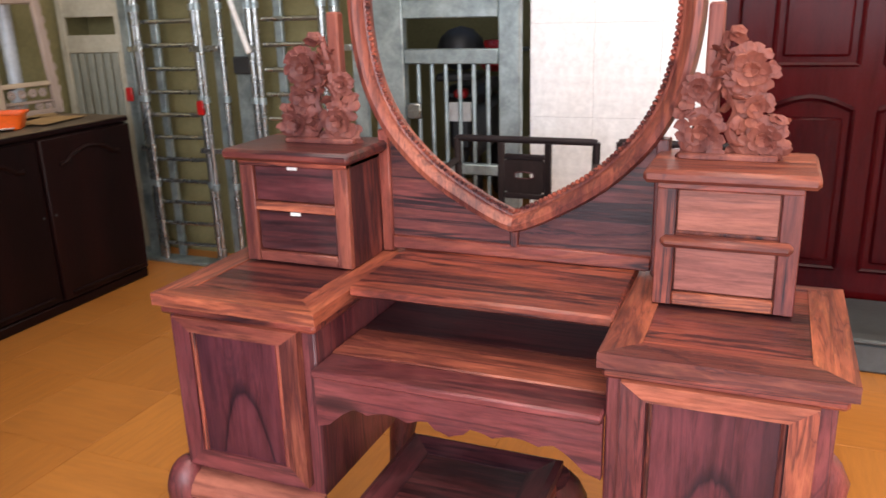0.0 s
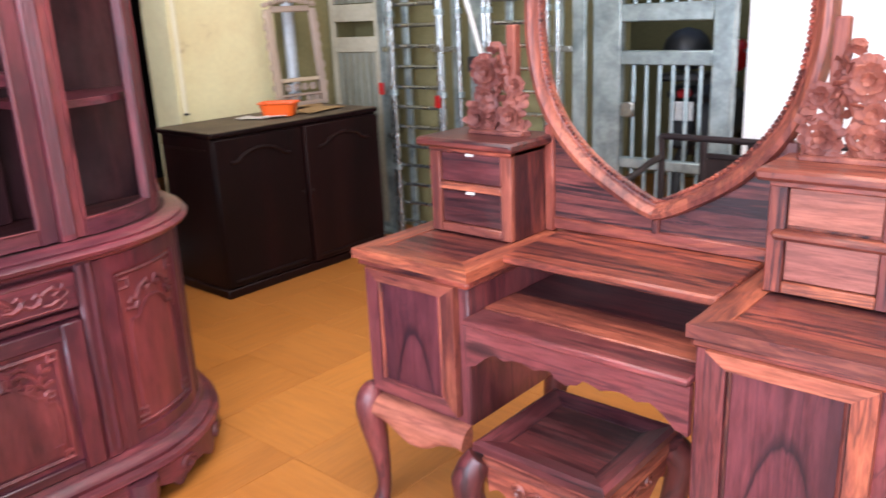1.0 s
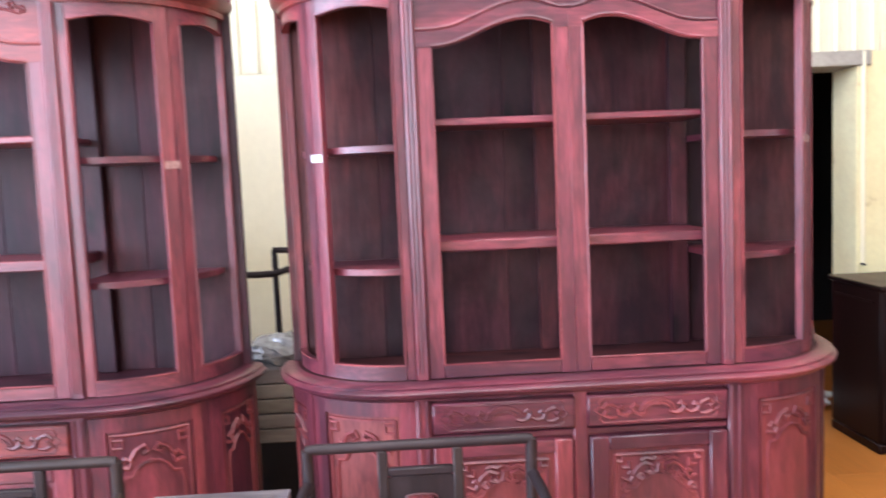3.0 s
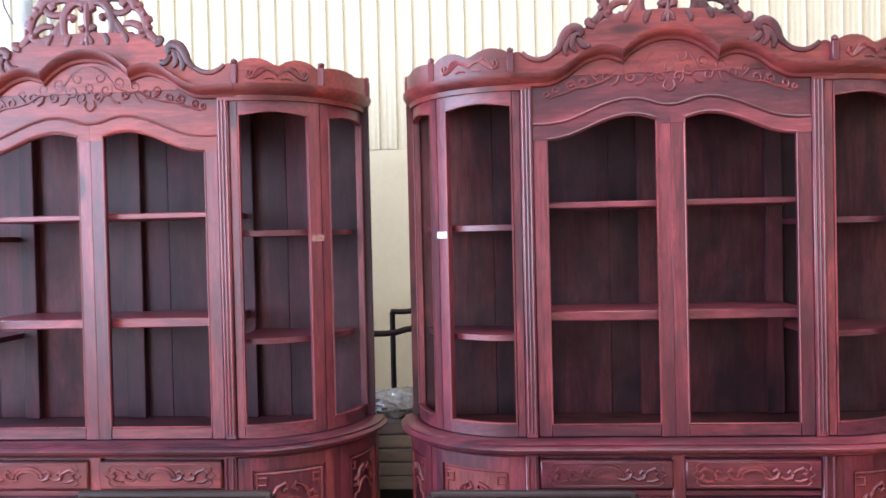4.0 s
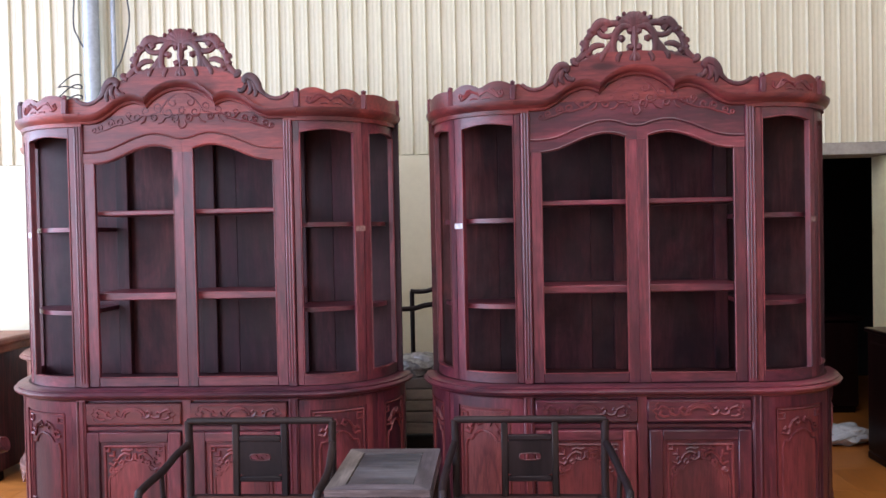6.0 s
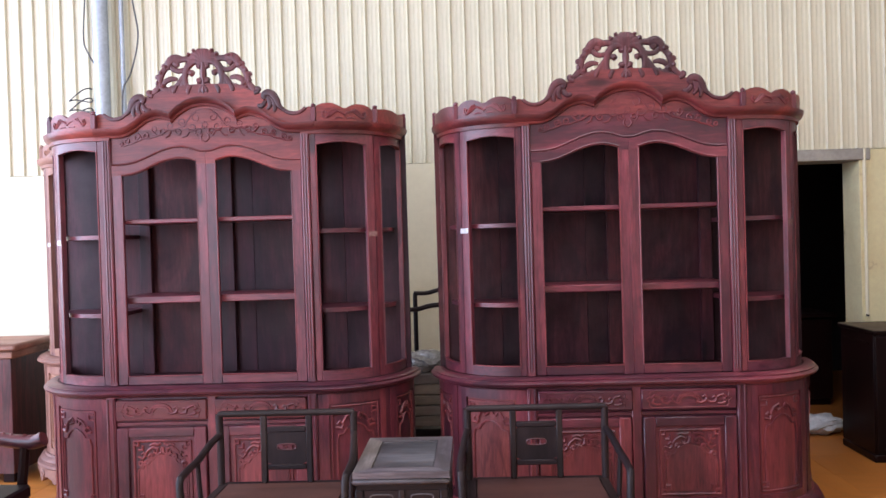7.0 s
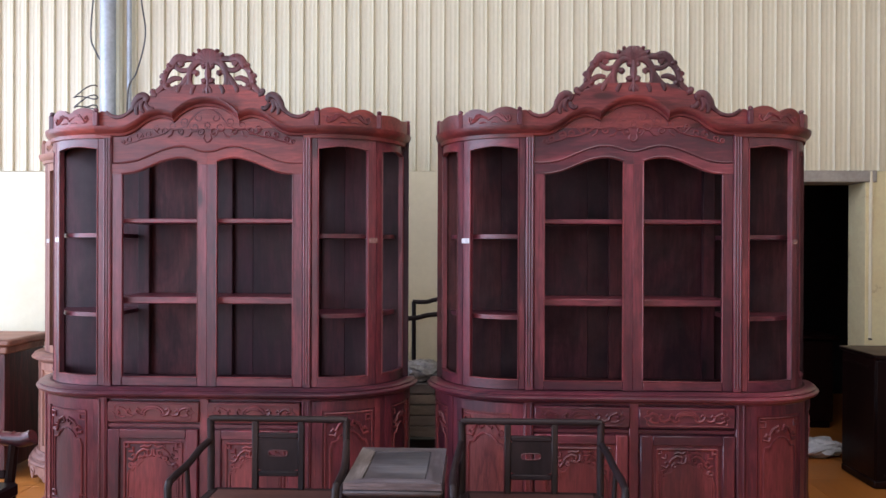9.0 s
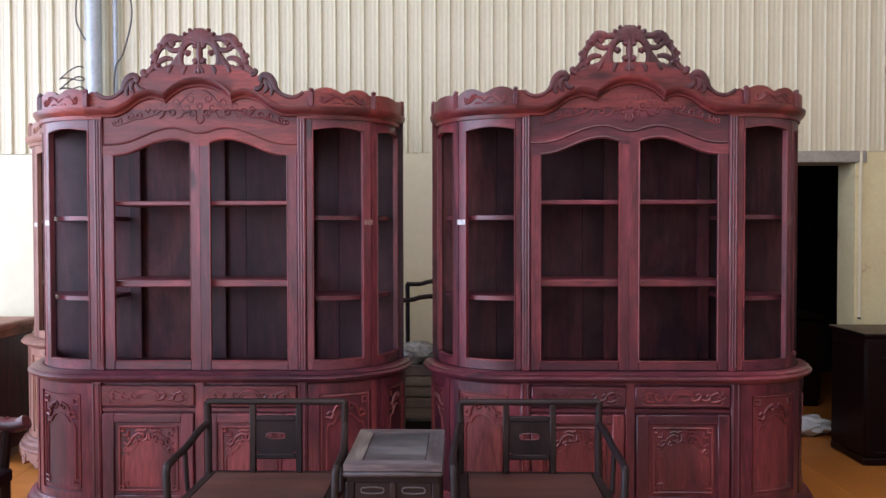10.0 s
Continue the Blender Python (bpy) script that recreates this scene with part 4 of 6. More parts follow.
    for s in (-1, 1):
        for a, u, r in ((0.054, 2.296, 0.015), (0.018, 2.258, 0.016), (0.020, 2.326, 0.013), (0.150, 2.372, 0.012), (0.180, 2.330, 0.013), (0.206, 2.300, 0.012), (0.222, 2.252, 0.012), (0.262, 2.210, 0.013), (0.196, 2.238, 0.015), (0.128, 2.372, 0.011), (0.068, 2.384, 0.011), (0.044, 2.402, 0.010)):
            blob(s * a, B + 0.005, u, r, 0.014, r, crest, 0.35, 2, a * 90)
    part("crest", crest, crest_mat, cab, "openwork crest of carved leaf scrolls")
    # wavy galleries over the curved ends
    for s in (-1, 1):
        g = curved(s, 0.0, 0.50, 2.04, 2.098, -0.012, 0.02, None, 16, lambda t: -0.004 + 0.036 * abs(math.sin(math.pi * (t * 2.0 + 0.05))) ** 0.6 - 0.006 * t)
        g = part("gallery", g, top_wood("x"), cab, "wavy carved gallery board")
        rel = bmesh.new()
        # two acanthus leaves, their blades fanning from a curled stem
        for c, d in ((0.145, 1), (0.335, -1)):
            for k in range(5):
                e = 0.012 + 0.017 * k
                bent_line(s, [(c - d * (0.055 - e * 0.4), 2.056 + 0.002 * k), (c - d * (0.045 - e), 2.074 + 0.004 * k), (c - d * (0.020 - e * 1.2), 2.096 - 0.003 * k), (c + d * (0.012 + e * 1.1), 2.098 - 0.008 * k)], -0.011, 0.0042, rel)
            bent_line(s, [(c - d * 0.058, 2.058), (c - d * 0.078, 2.070), (c - d * 0.070, 2.088), (c - d * 0.052, 2.082), (c - d * 0.058, 2.072)], -0.010, 0.005, rel)
            bent_line(s, [(c + d * 0.02, 2.056), (c + d * 0.05, 2.060), (c + d * 0.075, 2.056)], -0.011, 0.0035, rel)
        stuff("carving", rel, cut("x"), g)
        g2 = part("gallery", curved(s, 0.50, 1.0, 2.04, 2.092, -0.012, 0.02, None, 14, lambda t: 0.006 + 0.016 * abs(math.sin(math.pi * (t * 1.5 + 0.1))) ** 0.6), top_wood("x"), cab, "wavy carved gallery board")
        for q in (0.0, 0.5, 1.0):
            p, w = bend(q, -0.012)
            bm = box(s * p.x - 0.012, s * p.x + 0.012, p.y - 0.012, p.y + 0.012, 2.04, 2.108, 0.003)
            blob(s * p.x, p.y, 2.116, 0.014, 0.014, 0.012, bm, 0.2, 1)
            part("finial", bm, outer("z"), cab)
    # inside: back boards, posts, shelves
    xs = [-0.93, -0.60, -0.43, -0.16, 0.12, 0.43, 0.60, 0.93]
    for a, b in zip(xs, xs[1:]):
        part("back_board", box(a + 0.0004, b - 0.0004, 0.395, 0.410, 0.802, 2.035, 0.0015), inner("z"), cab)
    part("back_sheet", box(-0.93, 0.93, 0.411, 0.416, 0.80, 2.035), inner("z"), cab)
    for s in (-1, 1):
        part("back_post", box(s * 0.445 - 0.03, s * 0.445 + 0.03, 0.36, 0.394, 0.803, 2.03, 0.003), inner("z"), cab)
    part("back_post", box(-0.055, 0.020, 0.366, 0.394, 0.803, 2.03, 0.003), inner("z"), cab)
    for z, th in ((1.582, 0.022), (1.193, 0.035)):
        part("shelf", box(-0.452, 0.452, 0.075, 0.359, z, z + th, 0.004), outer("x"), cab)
    for z in (1.512, 1.128):
        for s in (-1, 1):
            pts = [(s * 0.475, 0.393), (s * 0.475, 0.085)]
            for i in range(9):
                p, w = bend(0.04 + 0.9 * i / 8, -0.075)
                pts.append((s * p.x, p.y))
            pts.append((pts[-1][0], 0.393))
            part("side_shelf", prism(pts, z, z + 0.020, None, lambda a, d, u: (a, u, d)), outer("x"), cab)
    return cab


X0 = -1.385
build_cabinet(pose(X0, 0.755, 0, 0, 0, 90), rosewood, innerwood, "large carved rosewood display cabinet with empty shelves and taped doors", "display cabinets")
build_cabinet(pose(X0, -1.255, 0, 0, 0, 90), rosewood, litdustyinner, "large carved rosewood display cabinet with empty shelves and arched crest", "display cabinets", headwood)

# ---- dressing table ----
def ring_path():
    """Right half of the looking-glass opening: half width and height, from the point at the bottom up."""
    keys = [(0.0, 0, 0.871), (0.04, 0, 0.888), (0.083, 0, 0.911), (0.14, 0, 0.945), (0.188, 0, 0.982), (0.24, 0, 1.036), (0.272, 0, 1.085), (0.296, 0, 1.14), (0.312, 0, 1.21), (0.319, 0, 1.29), (0.315, 0, 1.38), (0.298, 0, 1.46), (0.262, 0, 1.54), (0.20, 0, 1.605), (0.11, 0, 1.645), (0.0, 0, 1.66)]
    return [(p.x, p.z) for p in smooth_line(keys, 3)]


def cabriole(x, y, dx, dy, top, r=0.03):
    """A bowed leg from the floor up; dx, dy: the way its knee swells."""
    keys = [(0.55, 0.0, 0.75), (0.72, 0.012, 0.95), (0.62, 0.03, 0.82), (0.32, 0.06, 0.62), (0.18, 0.10, 0.62), (0.28, 0.17, 0.78), (0.62, 0.24, 1.05), (0.95, 0.30, 1.35), (1.0, 0.34, 1.45), (0.75, 0.375, 1.35), (0.45, 0.40, 1.2)]
    k = top / 0.40
    return tube([(x + dx * o, y + dy * o, z * k) for o, z, _ in keys], [r * q for _, _, q in keys], None, 10)


def knee_leg(x, y, dx, dy, top):
    """A stout bowed leg whose round knee meets the corner of its case."""
    keys = [(0.45, 0.0, 0.020), (0.62, 0.012, 0.026), (0.55, 0.03, 0.023), (0.34, 0.06, 0.0195), (0.30, 0.10, 0.0205), (0.42, 0.16, 0.0255), (0.62, 0.215, 0.0315), (0.85, 0.265, 0.0365), (0.98, 0.305, 0.0395), (0.98, 0.335, 0.040), (0.80, 0.360, 0.035), (0.45, 0.378, 0.026), (0.2, 0.385, 0.014)]
    k = top / 0.385
    p = smooth_line([(x + dx * o, y + dy * o, z * k) for o, z, _ in keys], 2)
    q = smooth_line([(r, 0, 0) for _, _, r in keys], 2)
    return tube(p, [v.x for v in q], None, 12)


def petal(bm, x, y, z, way, size, curl, seed):
    """One ragged carved petal or leaf: a thin cupped disc that stands off along way."""
    tmp = bmesh.new()
    bmesh.ops.create_icosphere(tmp, subdivisions=2, radius=1.0)
    q = Vector(way).normalized().to_track_quat("Z", "Y").to_matrix()
    for v in tmp.verts:
        k = 1 + 0.7 * noise.noise(v.co * 2.6 + Vector((seed, seed * 0.31, 0.0)))
        r2 = v.co.x ** 2 + v.co.y ** 2
        w = Vector((v.co.x * size * k, v.co.y * size * 0.8 * k, v.co.z * size * 0.22 + curl * size * r2))
        v.co = Vector((x, y, z)) + q @ w
    return join(bm, tmp)


def peony(bm, x, y, z, r, seed):
    """A carved flower: rings of ragged petals that open outwards from a knot."""
    rnd = random.Random(seed)
    blob(x, y, z, r * 0.55, r * 0.35, r * 0.55, bm, 0.5, 2, seed)
    for n, tilt, off, size in ((5, -0.8, 0.22, 0.26), (9, -0.45, 0.52, 0.31), (12, 0.15, 0.84, 0.32)):
        for i in range(n):
            a = 2 * math.pi * (i + rnd.random() * 0.7) / n
            way = (math.cos(a) * math.sin(tilt), -math.cos(tilt), math.sin(a) * math.sin(tilt))
            petal(bm, x + r * off * math.cos(a), y - r * (0.62 - 0.5 * off), z + r * off * math.sin(a), way, r * size * rnd.uniform(0.8, 1.2), rnd.uniform(0.1, 0.5), seed + i * 1.7 + n)
    return bm


def floral_carving(s):
    """Openwork peonies, leaves and a rock, on one drawer box; s: side of the looking-glass."""
    bm = bmesh.new()
    X = lambda a: s * a
    y = 0.345
    for a, z, r in ((0.448, 1.172, 0.042), (0.362, 1.138, 0.026), (0.372, 1.062, 0.040), (0.462, 1.108, 0.028), (0.478, 1.052, 0.038)):
        peony(bm, X(a), y, z, r, 3 + r * 100)
    rnd = random.Random(11)
    # leaves along the stems
    for a, z, spread, n in ((0.405, 1.150, 0.020, 9), (0.400, 1.195, 0.016, 9), (0.412, 1.228, 0.012, 6), (0.425, 1.120, 0.016, 7), (0.445, 1.080, 0.018, 7), (0.500, 1.085, 0.012, 5), (0.345, 1.100, 0.012, 5), (0.42, 1.040, 0.030, 10), (0.350, 1.034, 0.016, 7), (0.50, 1.034, 0.014, 6)):
        for k in range(n):
            way = (rnd.uniform(-1, 1), rnd.uniform(-1.2, -0.2), rnd.uniform(-1, 1))
            petal(bm, X(a + rnd.uniform(-spread, spread)), y + rnd.uniform(-0.018, 0.012), z + rnd.uniform(-spread, spread), way, rnd.uniform(0.010, 0.016), rnd.uniform(-0.2, 0.5), a * 50 + k * 3.1)
    for q in ([(0.36, 1.01), (0.385, 1.06), (0.38, 1.11), (0.41, 1.15), (0.44, 1.17)], [(0.385, 1.10), (0.37, 1.12), (0.36, 1.14)], [(0.45, 1.02), (0.42, 1.06), (0.43, 1.10), (0.41, 1.14)], [(0.42, 1.07), (0.445, 1.09), (0.46, 1.10)], [(0.39, 1.14), (0.398, 1.19), (0.408, 1.235)]):
        line = smooth_line([(X(a), y, z) for a, z in q], 3)
        tube(line, [0.011 - 0.004 * i / len(line) for i in range(len(line))], bm, 6)
    box(min(X(0.335), X(0.505)), max(X(0.335), X(0.505)), y - 0.025, y + 0.025, 1.010, 1.024, 0.004, bm)
    return bm


VX, VY = -0.223, 1.703
van = thing("dressing_table", pose(VX, VY, 0), "figured rosewood dressing table with pointed oval frame and carved flowers", "dressing table")
for s in (-1, 1):
    A = lambda a, b: (min(s * a, s * b), max(s * a, s * b))
    # pedestal
    ped = part("pedestal", box(*A(0.275, 0.618), 0.018, 0.42, 0.352, 0.716, 0.004), mauve("z"), van)
    mould = box(*A(0.268, 0.632), 0.008, 0.43, 0.708, 0.730, 0.006)
    part("under_moulding", mould, striped("x"), ped)
    x0, x1 = A(0.262, 0.642)
    # framed top: four mitred rails and an inset board
    w = 0.062
    for pts in ([(x0, 0.0), (x1, 0.0), (x1 - w, w), (x0 + w, w)], [(x0, 0.43), (x1, 0.43), (x1 - w, 0.43 - w * 0.4), (x0 + w, 0.43 - w * 0.4)]):
        part("top_rail", prism(pts, 0.729, 0.755, None, lambda a, d, u: (a, u, d)), sapwood("x"), van)
    for pts in ([(x0, 0.0), (x0 + w, w), (x0 + w, 0.43 - w * 0.4), (x0, 0.43)], [(x1, 0.0), (x1 - w, w), (x1 - w, 0.43 - w * 0.4), (x1, 0.43)]):
        part("top_rail", prism(pts, 0.729, 0.7545, None, lambda a, d, u: (a, u, d)), sapwood("y"), van)
    part("top_board", box(x0 + w, x1 - w, w, 0.43 - w * 0.4, 0.732, 0.7525), striped("x"), van, "inset top board with dark streaks")
    # door frame and dark panel
    d0, d1, e0, e1 = *A(0.302, 0.592), 0.378, 0.712
    fr = 0.040
    door = part("door", box(d0 + fr, d1 - fr, 0.002, 0.016, e0 + fr, e1 - 0.03), cathedral("z"), van, "dark heartwood door panel in a paler mitred frame")
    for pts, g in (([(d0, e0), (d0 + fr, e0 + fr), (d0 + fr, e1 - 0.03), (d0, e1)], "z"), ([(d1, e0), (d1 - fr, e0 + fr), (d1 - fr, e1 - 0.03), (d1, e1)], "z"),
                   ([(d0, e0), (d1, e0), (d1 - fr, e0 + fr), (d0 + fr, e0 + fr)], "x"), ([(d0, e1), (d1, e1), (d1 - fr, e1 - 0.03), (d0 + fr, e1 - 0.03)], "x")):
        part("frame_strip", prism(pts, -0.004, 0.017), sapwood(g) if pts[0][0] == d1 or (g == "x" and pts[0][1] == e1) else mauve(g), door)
    for xx in (d0 + fr + 0.006, d1 - fr - 0.006):
        part("bead", tube([(xx, 0.001, e0 + fr), (xx, 0.001, e1 - 0.03)], 0.005, None, 6), striped("z"), door)
    # skirt, legs
    wave = [(0.275 + 0.335 * i / 18, 0.290 - 0.028 * math.sin(math.pi * i / 18) ** 2 + 0.010 * math.sin(3 * math.pi * i / 18)) for i in range(19)]
    sk = bmesh.new()
    rows = []
    for a, z in wave:
        g = 0.004 * noise.noise(Vector((a * 40.0, s * 3.0, 0.0)))
        rows.append([(s * a, 0.018, 0.358), (s * a, -0.004, 0.352), (s * a, -0.020, 0.334), (s * a, -0.026, 0.312), (s * a, -0.022 + g, z + 0.012), (s * a, -0.010, z + g), (s * a, 0.014, z + 0.004), (s * a, 0.02, 0.330)])
    loft(rows, sk, True)
    part("skirt", sk, wood("raw_pink_wood", "x", (0.42, 0.145, 0.095), (0.32, 0.10, 0.068), (0.16, 0.045, 0.036), 0.3, 0.45, 0.9, 0.0, 0.5, 0.4, 0.1), ped, "pale scalloped skirt")
    part("side_skirt", box(*A(0.596, 0.612), 0.03, 0.41, 0.285, 0.353, 0.003), striped("y"), ped)
    part("leg", knee_leg(s * 0.594, 0.026, s * 0.022, -0.026, 0.374), mauve("z"), van)
    part("leg", cabriole(s * 0.600, 0.395, s * 0.055, 0.02, 0.405), mauve("z"), van)
    part("leg", cabriole(s * 0.315, 0.395, -s * 0.02, 0.03, 0.405, 0.026), mauve("z"), van)
    # drawer box
    b0, b1 = A(0.312, 0.578 if s < 0 else 0.552)
    bx = part("drawer_box", box(b0, b1, 0.262, 0.425, 0.757, 0.985), striped("z"), van, "small box of two drawers")
    for q0, q1 in ((b0, b0 + 0.034), (b1 - 0.034, b1)):
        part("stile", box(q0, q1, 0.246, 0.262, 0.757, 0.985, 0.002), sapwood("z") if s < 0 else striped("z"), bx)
    part("foot_rail", box(b0 + 0.034, b1 - 0.034, 0.246, 0.262, 0.757, 0.782, 0.003), sapwood("x"), bx)
    if s < 0:
        part("rail", box(b0 + 0.034, b1 - 0.034, 0.246, 0.262, 0.874, 0.894, 0.002), sapwood("x"), bx)
    else:
        part("rail", box(b0 + 0.010, b1 - 0.010, 0.232, 0.262, 0.868, 0.890, 0.008), sapwood("x"), bx)
    for z0, z1 in ((0.784, 0.872), (0.896, 0.972)):
        dm = heart("x") if s < 0 else paledrawer("x")
        part("drawer", box(b0 + 0.036, b1 - 0.036, 0.252, 0.30, z0, z1, 0.002), dm, bx, "drawer front with dark streaks")
        if s < 0:
            part("paper_tab", box((b0 + b1) / 2 - 0.012, (b0 + b1) / 2 + 0.012, 0.248, 0.2515, z1 - 0.006, z1 + 0.001), PAPER, bx, "white paper tab")
    part("head_rail", box(b0, b1, 0.244, 0.43, 0.973, 0.987, 0.002), striped("x"), bx)
    lid = box(b0 - 0.022, b1 + 0.022, 0.215, 0.435, 0.988, 1.012, 0.007)
    part("lid", lid, striped("x") if s < 0 else sapwood("x"), bx, "overhanging moulded lid")
    part("flower_carving", floral_carving(s), CARVED, van, "openwork carving of peonies and leaves")
    part("carved_post", box(s * 0.385 - 0.014, s * 0.385 + 0.014, 0.352, 0.380, 1.012, 1.285, 0.004), CARVED, van, "plain carved post beside the frame")
    part("back_post", box(s * 0.300 - 0.013, s * 0.300 + 0.013, 0.395, 0.43, 0.757, 1.035, 0.003), striped("z"), van)
    # back panel below the frame
    ring = ring_path()
    pts = [(s * 0.008, 0.796), (s * 0.287, 0.796), (s * 0.287, 1.03)] + [(s * (a + 0.012), z - 0.02) for a, z in reversed(ring) if z < 1.02]
    part("back_panel", prism(pts, 0.405, 0.418), wood("bold_back_rosewood", "x", (0.290, 0.078, 0.058), (0.180, 0.043, 0.040), (0.016, 0.007, 0.010), 0.42, 0.36, 1.0, 0.03, 1.0, 0.45, 0.12, False, 0.45), van, "back panel with bold dark figure")
part("middle_back_post", box(-0.009, 0.009, 0.396, 0.42, 0.79, 0.845, 0.002), striped("z"), van)
part("back_rail", box(-0.287, 0.287, 0.396, 0.425, 0.765, 0.796, 0.003), striped("x"), van)
part("upper_shelf", box(-0.262, 0.262, 0.134, 0.43, 0.742, 0.764, 0.005), striped("x"), van, "raised middle shelf")
part("shelf_back", box(-0.275, 0.275, 0.385, 0.40, 0.52, 0.742), heart("x"), van)
part("tray_frame", box(-0.274, 0.274, -0.008, 0.075, 0.628, 0.645, 0.004), mauve("x"), van)
part("tray_board", box(-0.274, 0.274, 0.075, 0.20, 0.632, 0.648, 0.003), sapwood("x"), van, "pale board of the sunk middle tray")
part("tray_rear_board", box(-0.274, 0.274, 0.202, 0.385, 0.630, 0.646, 0.003), heart("x"), van)
tops = [(-0.274, 0.628), (0.274, 0.628)]
under = [(0.274 - 0.548 * i / 40) for i in range(41)]
scal = [(u, 0.562 + 0.010 * abs(math.sin(u * 38)) - 0.050 * max(0, abs(u) - 0.19) / 0.084 - (0.012 if abs(u) < 0.03 else 0)) for u in under]
part("apron", prism(tops + scal, 0.004, 0.022), mauve("x"), van, "scalloped apron under the tray")
# pointed oval frame with a beaded inner edge; it holds no glass
ring = ring_path()
loop = ring + [(-a, z) for a, z in reversed(ring[1:-1])]
fr = bmesh.new()
rows = []
k = len(loop)
for i, (a, z) in enumerate(loop):
    (pa, pz), (na, nz) = loop[i - 1], loop[(i + 1) % k]
    d = Vector((na - pa, nz - pz)).normalized()
    o = Vector((d.y, -d.x))
    rows.append([(a + o.x * q, 0.405 + dep, z + o.y * q) for q, dep in ((0.0, 0.012), (0.0, -0.006), (0.010, -0.010), (0.016, -0.022), (0.028, -0.030), (0.040, -0.026), (0.046, -0.012), (0.046, 0.014))])
rows.append(rows[0])
loft(rows, fr, True, False)
oval = part("oval_frame", fr, sapwood("z"), van, "pointed oval moulded frame without glass")
beads = bmesh.new()
length, step = 0.0, 0.011
for (a, z), (b, w2) in zip(loop, loop[1:] + loop[:1]):
    seg = math.hypot(b - a, w2 - z)
    while length < seg:
        t = length / seg
        blob(a + (b - a) * t, 0.394, z + (w2 - z) * t, 0.0062, 0.007, 0.0062, beads, 0, 1)
        length += step
    length -= seg
tagged(part("beading", beads, striped("x"), oval, "row of carved beads"), kind="stuff")

# ---- stool ----
st = thing("stool", pose(-0.232, 1.765, 0, 0, 0, 0), "dark rosewood stool with dished square seat and bowed legs", "stool")
H2 = 0.166
for r in range(4):
    m4 = Matrix.Rotation(r * math.pi / 2, 4, "Z")
    bm = bmesh.new()
    prof = [(H2, 0.385), (H2, 0.402), (H2 - 0.012, 0.408), (H2 - 0.058, 0.396), (H2 - 0.058, 0.380)]
    loft([[m4 @ Vector((sx * q, -q, z)) for q, z in prof] for sx in (-1, 1)], bm, True)
    part("seat_rail", bm, heart("x" if r % 2 == 0 else "y"), st)
    bm = bmesh.new()
    prof = [(H2 - 0.014, 0.386), (H2 - 0.018, 0.366), (H2 - 0.004, 0.356), (H2 - 0.004, 0.345), (H2 - 0.022, 0.335)]
    loft([[m4 @ Vector((sx * q, -q, z)) for q, z in prof] for sx in (-1, 1)], bm)
    part("moulding", bm, sapwood("x" if r % 2 == 0 else "y"), st)
    xs = [-0.13 + 0.26 * i / 20 for i in range(21)]
    bm = prism([(-0.14, 0.345), (0.14, 0.345)] + [(x, 0.285 + 0.014 * math.cos(x * 60)) for x in reversed(xs)], -H2 + 0.012, -H2 + 0.028)
    carving(bm, [[(sx * a, u) for a, u in spiral(0.05, 0.318, 0.018, 0.005, 0.4, 1.3)] for sx in (-1, 1)] + [[(-0.03, 0.315), (0, 0.33), (0.03, 0.315)]], 0.005, -H2 + 0.011)
    bm.transform(m4)
    part("apron", bm, sapwood("x" if r % 2 == 0 else "y"), st, "carved apron")
    p = m4 @ Vector((-H2 + 0.03, -H2 + 0.03, 0))
    w = m4 @ Vector((-0.04, -0.04, 0))
    part("leg", cabriole(p.x, p.y, w.x, w.y, 0.365, 0.027), heart("z"), st)
part("seat_panel", box(-H2 + 0.058, H2 - 0.058, -H2 + 0.058, H2 - 0.058, 0.378, 0.395), heart("x"), st)


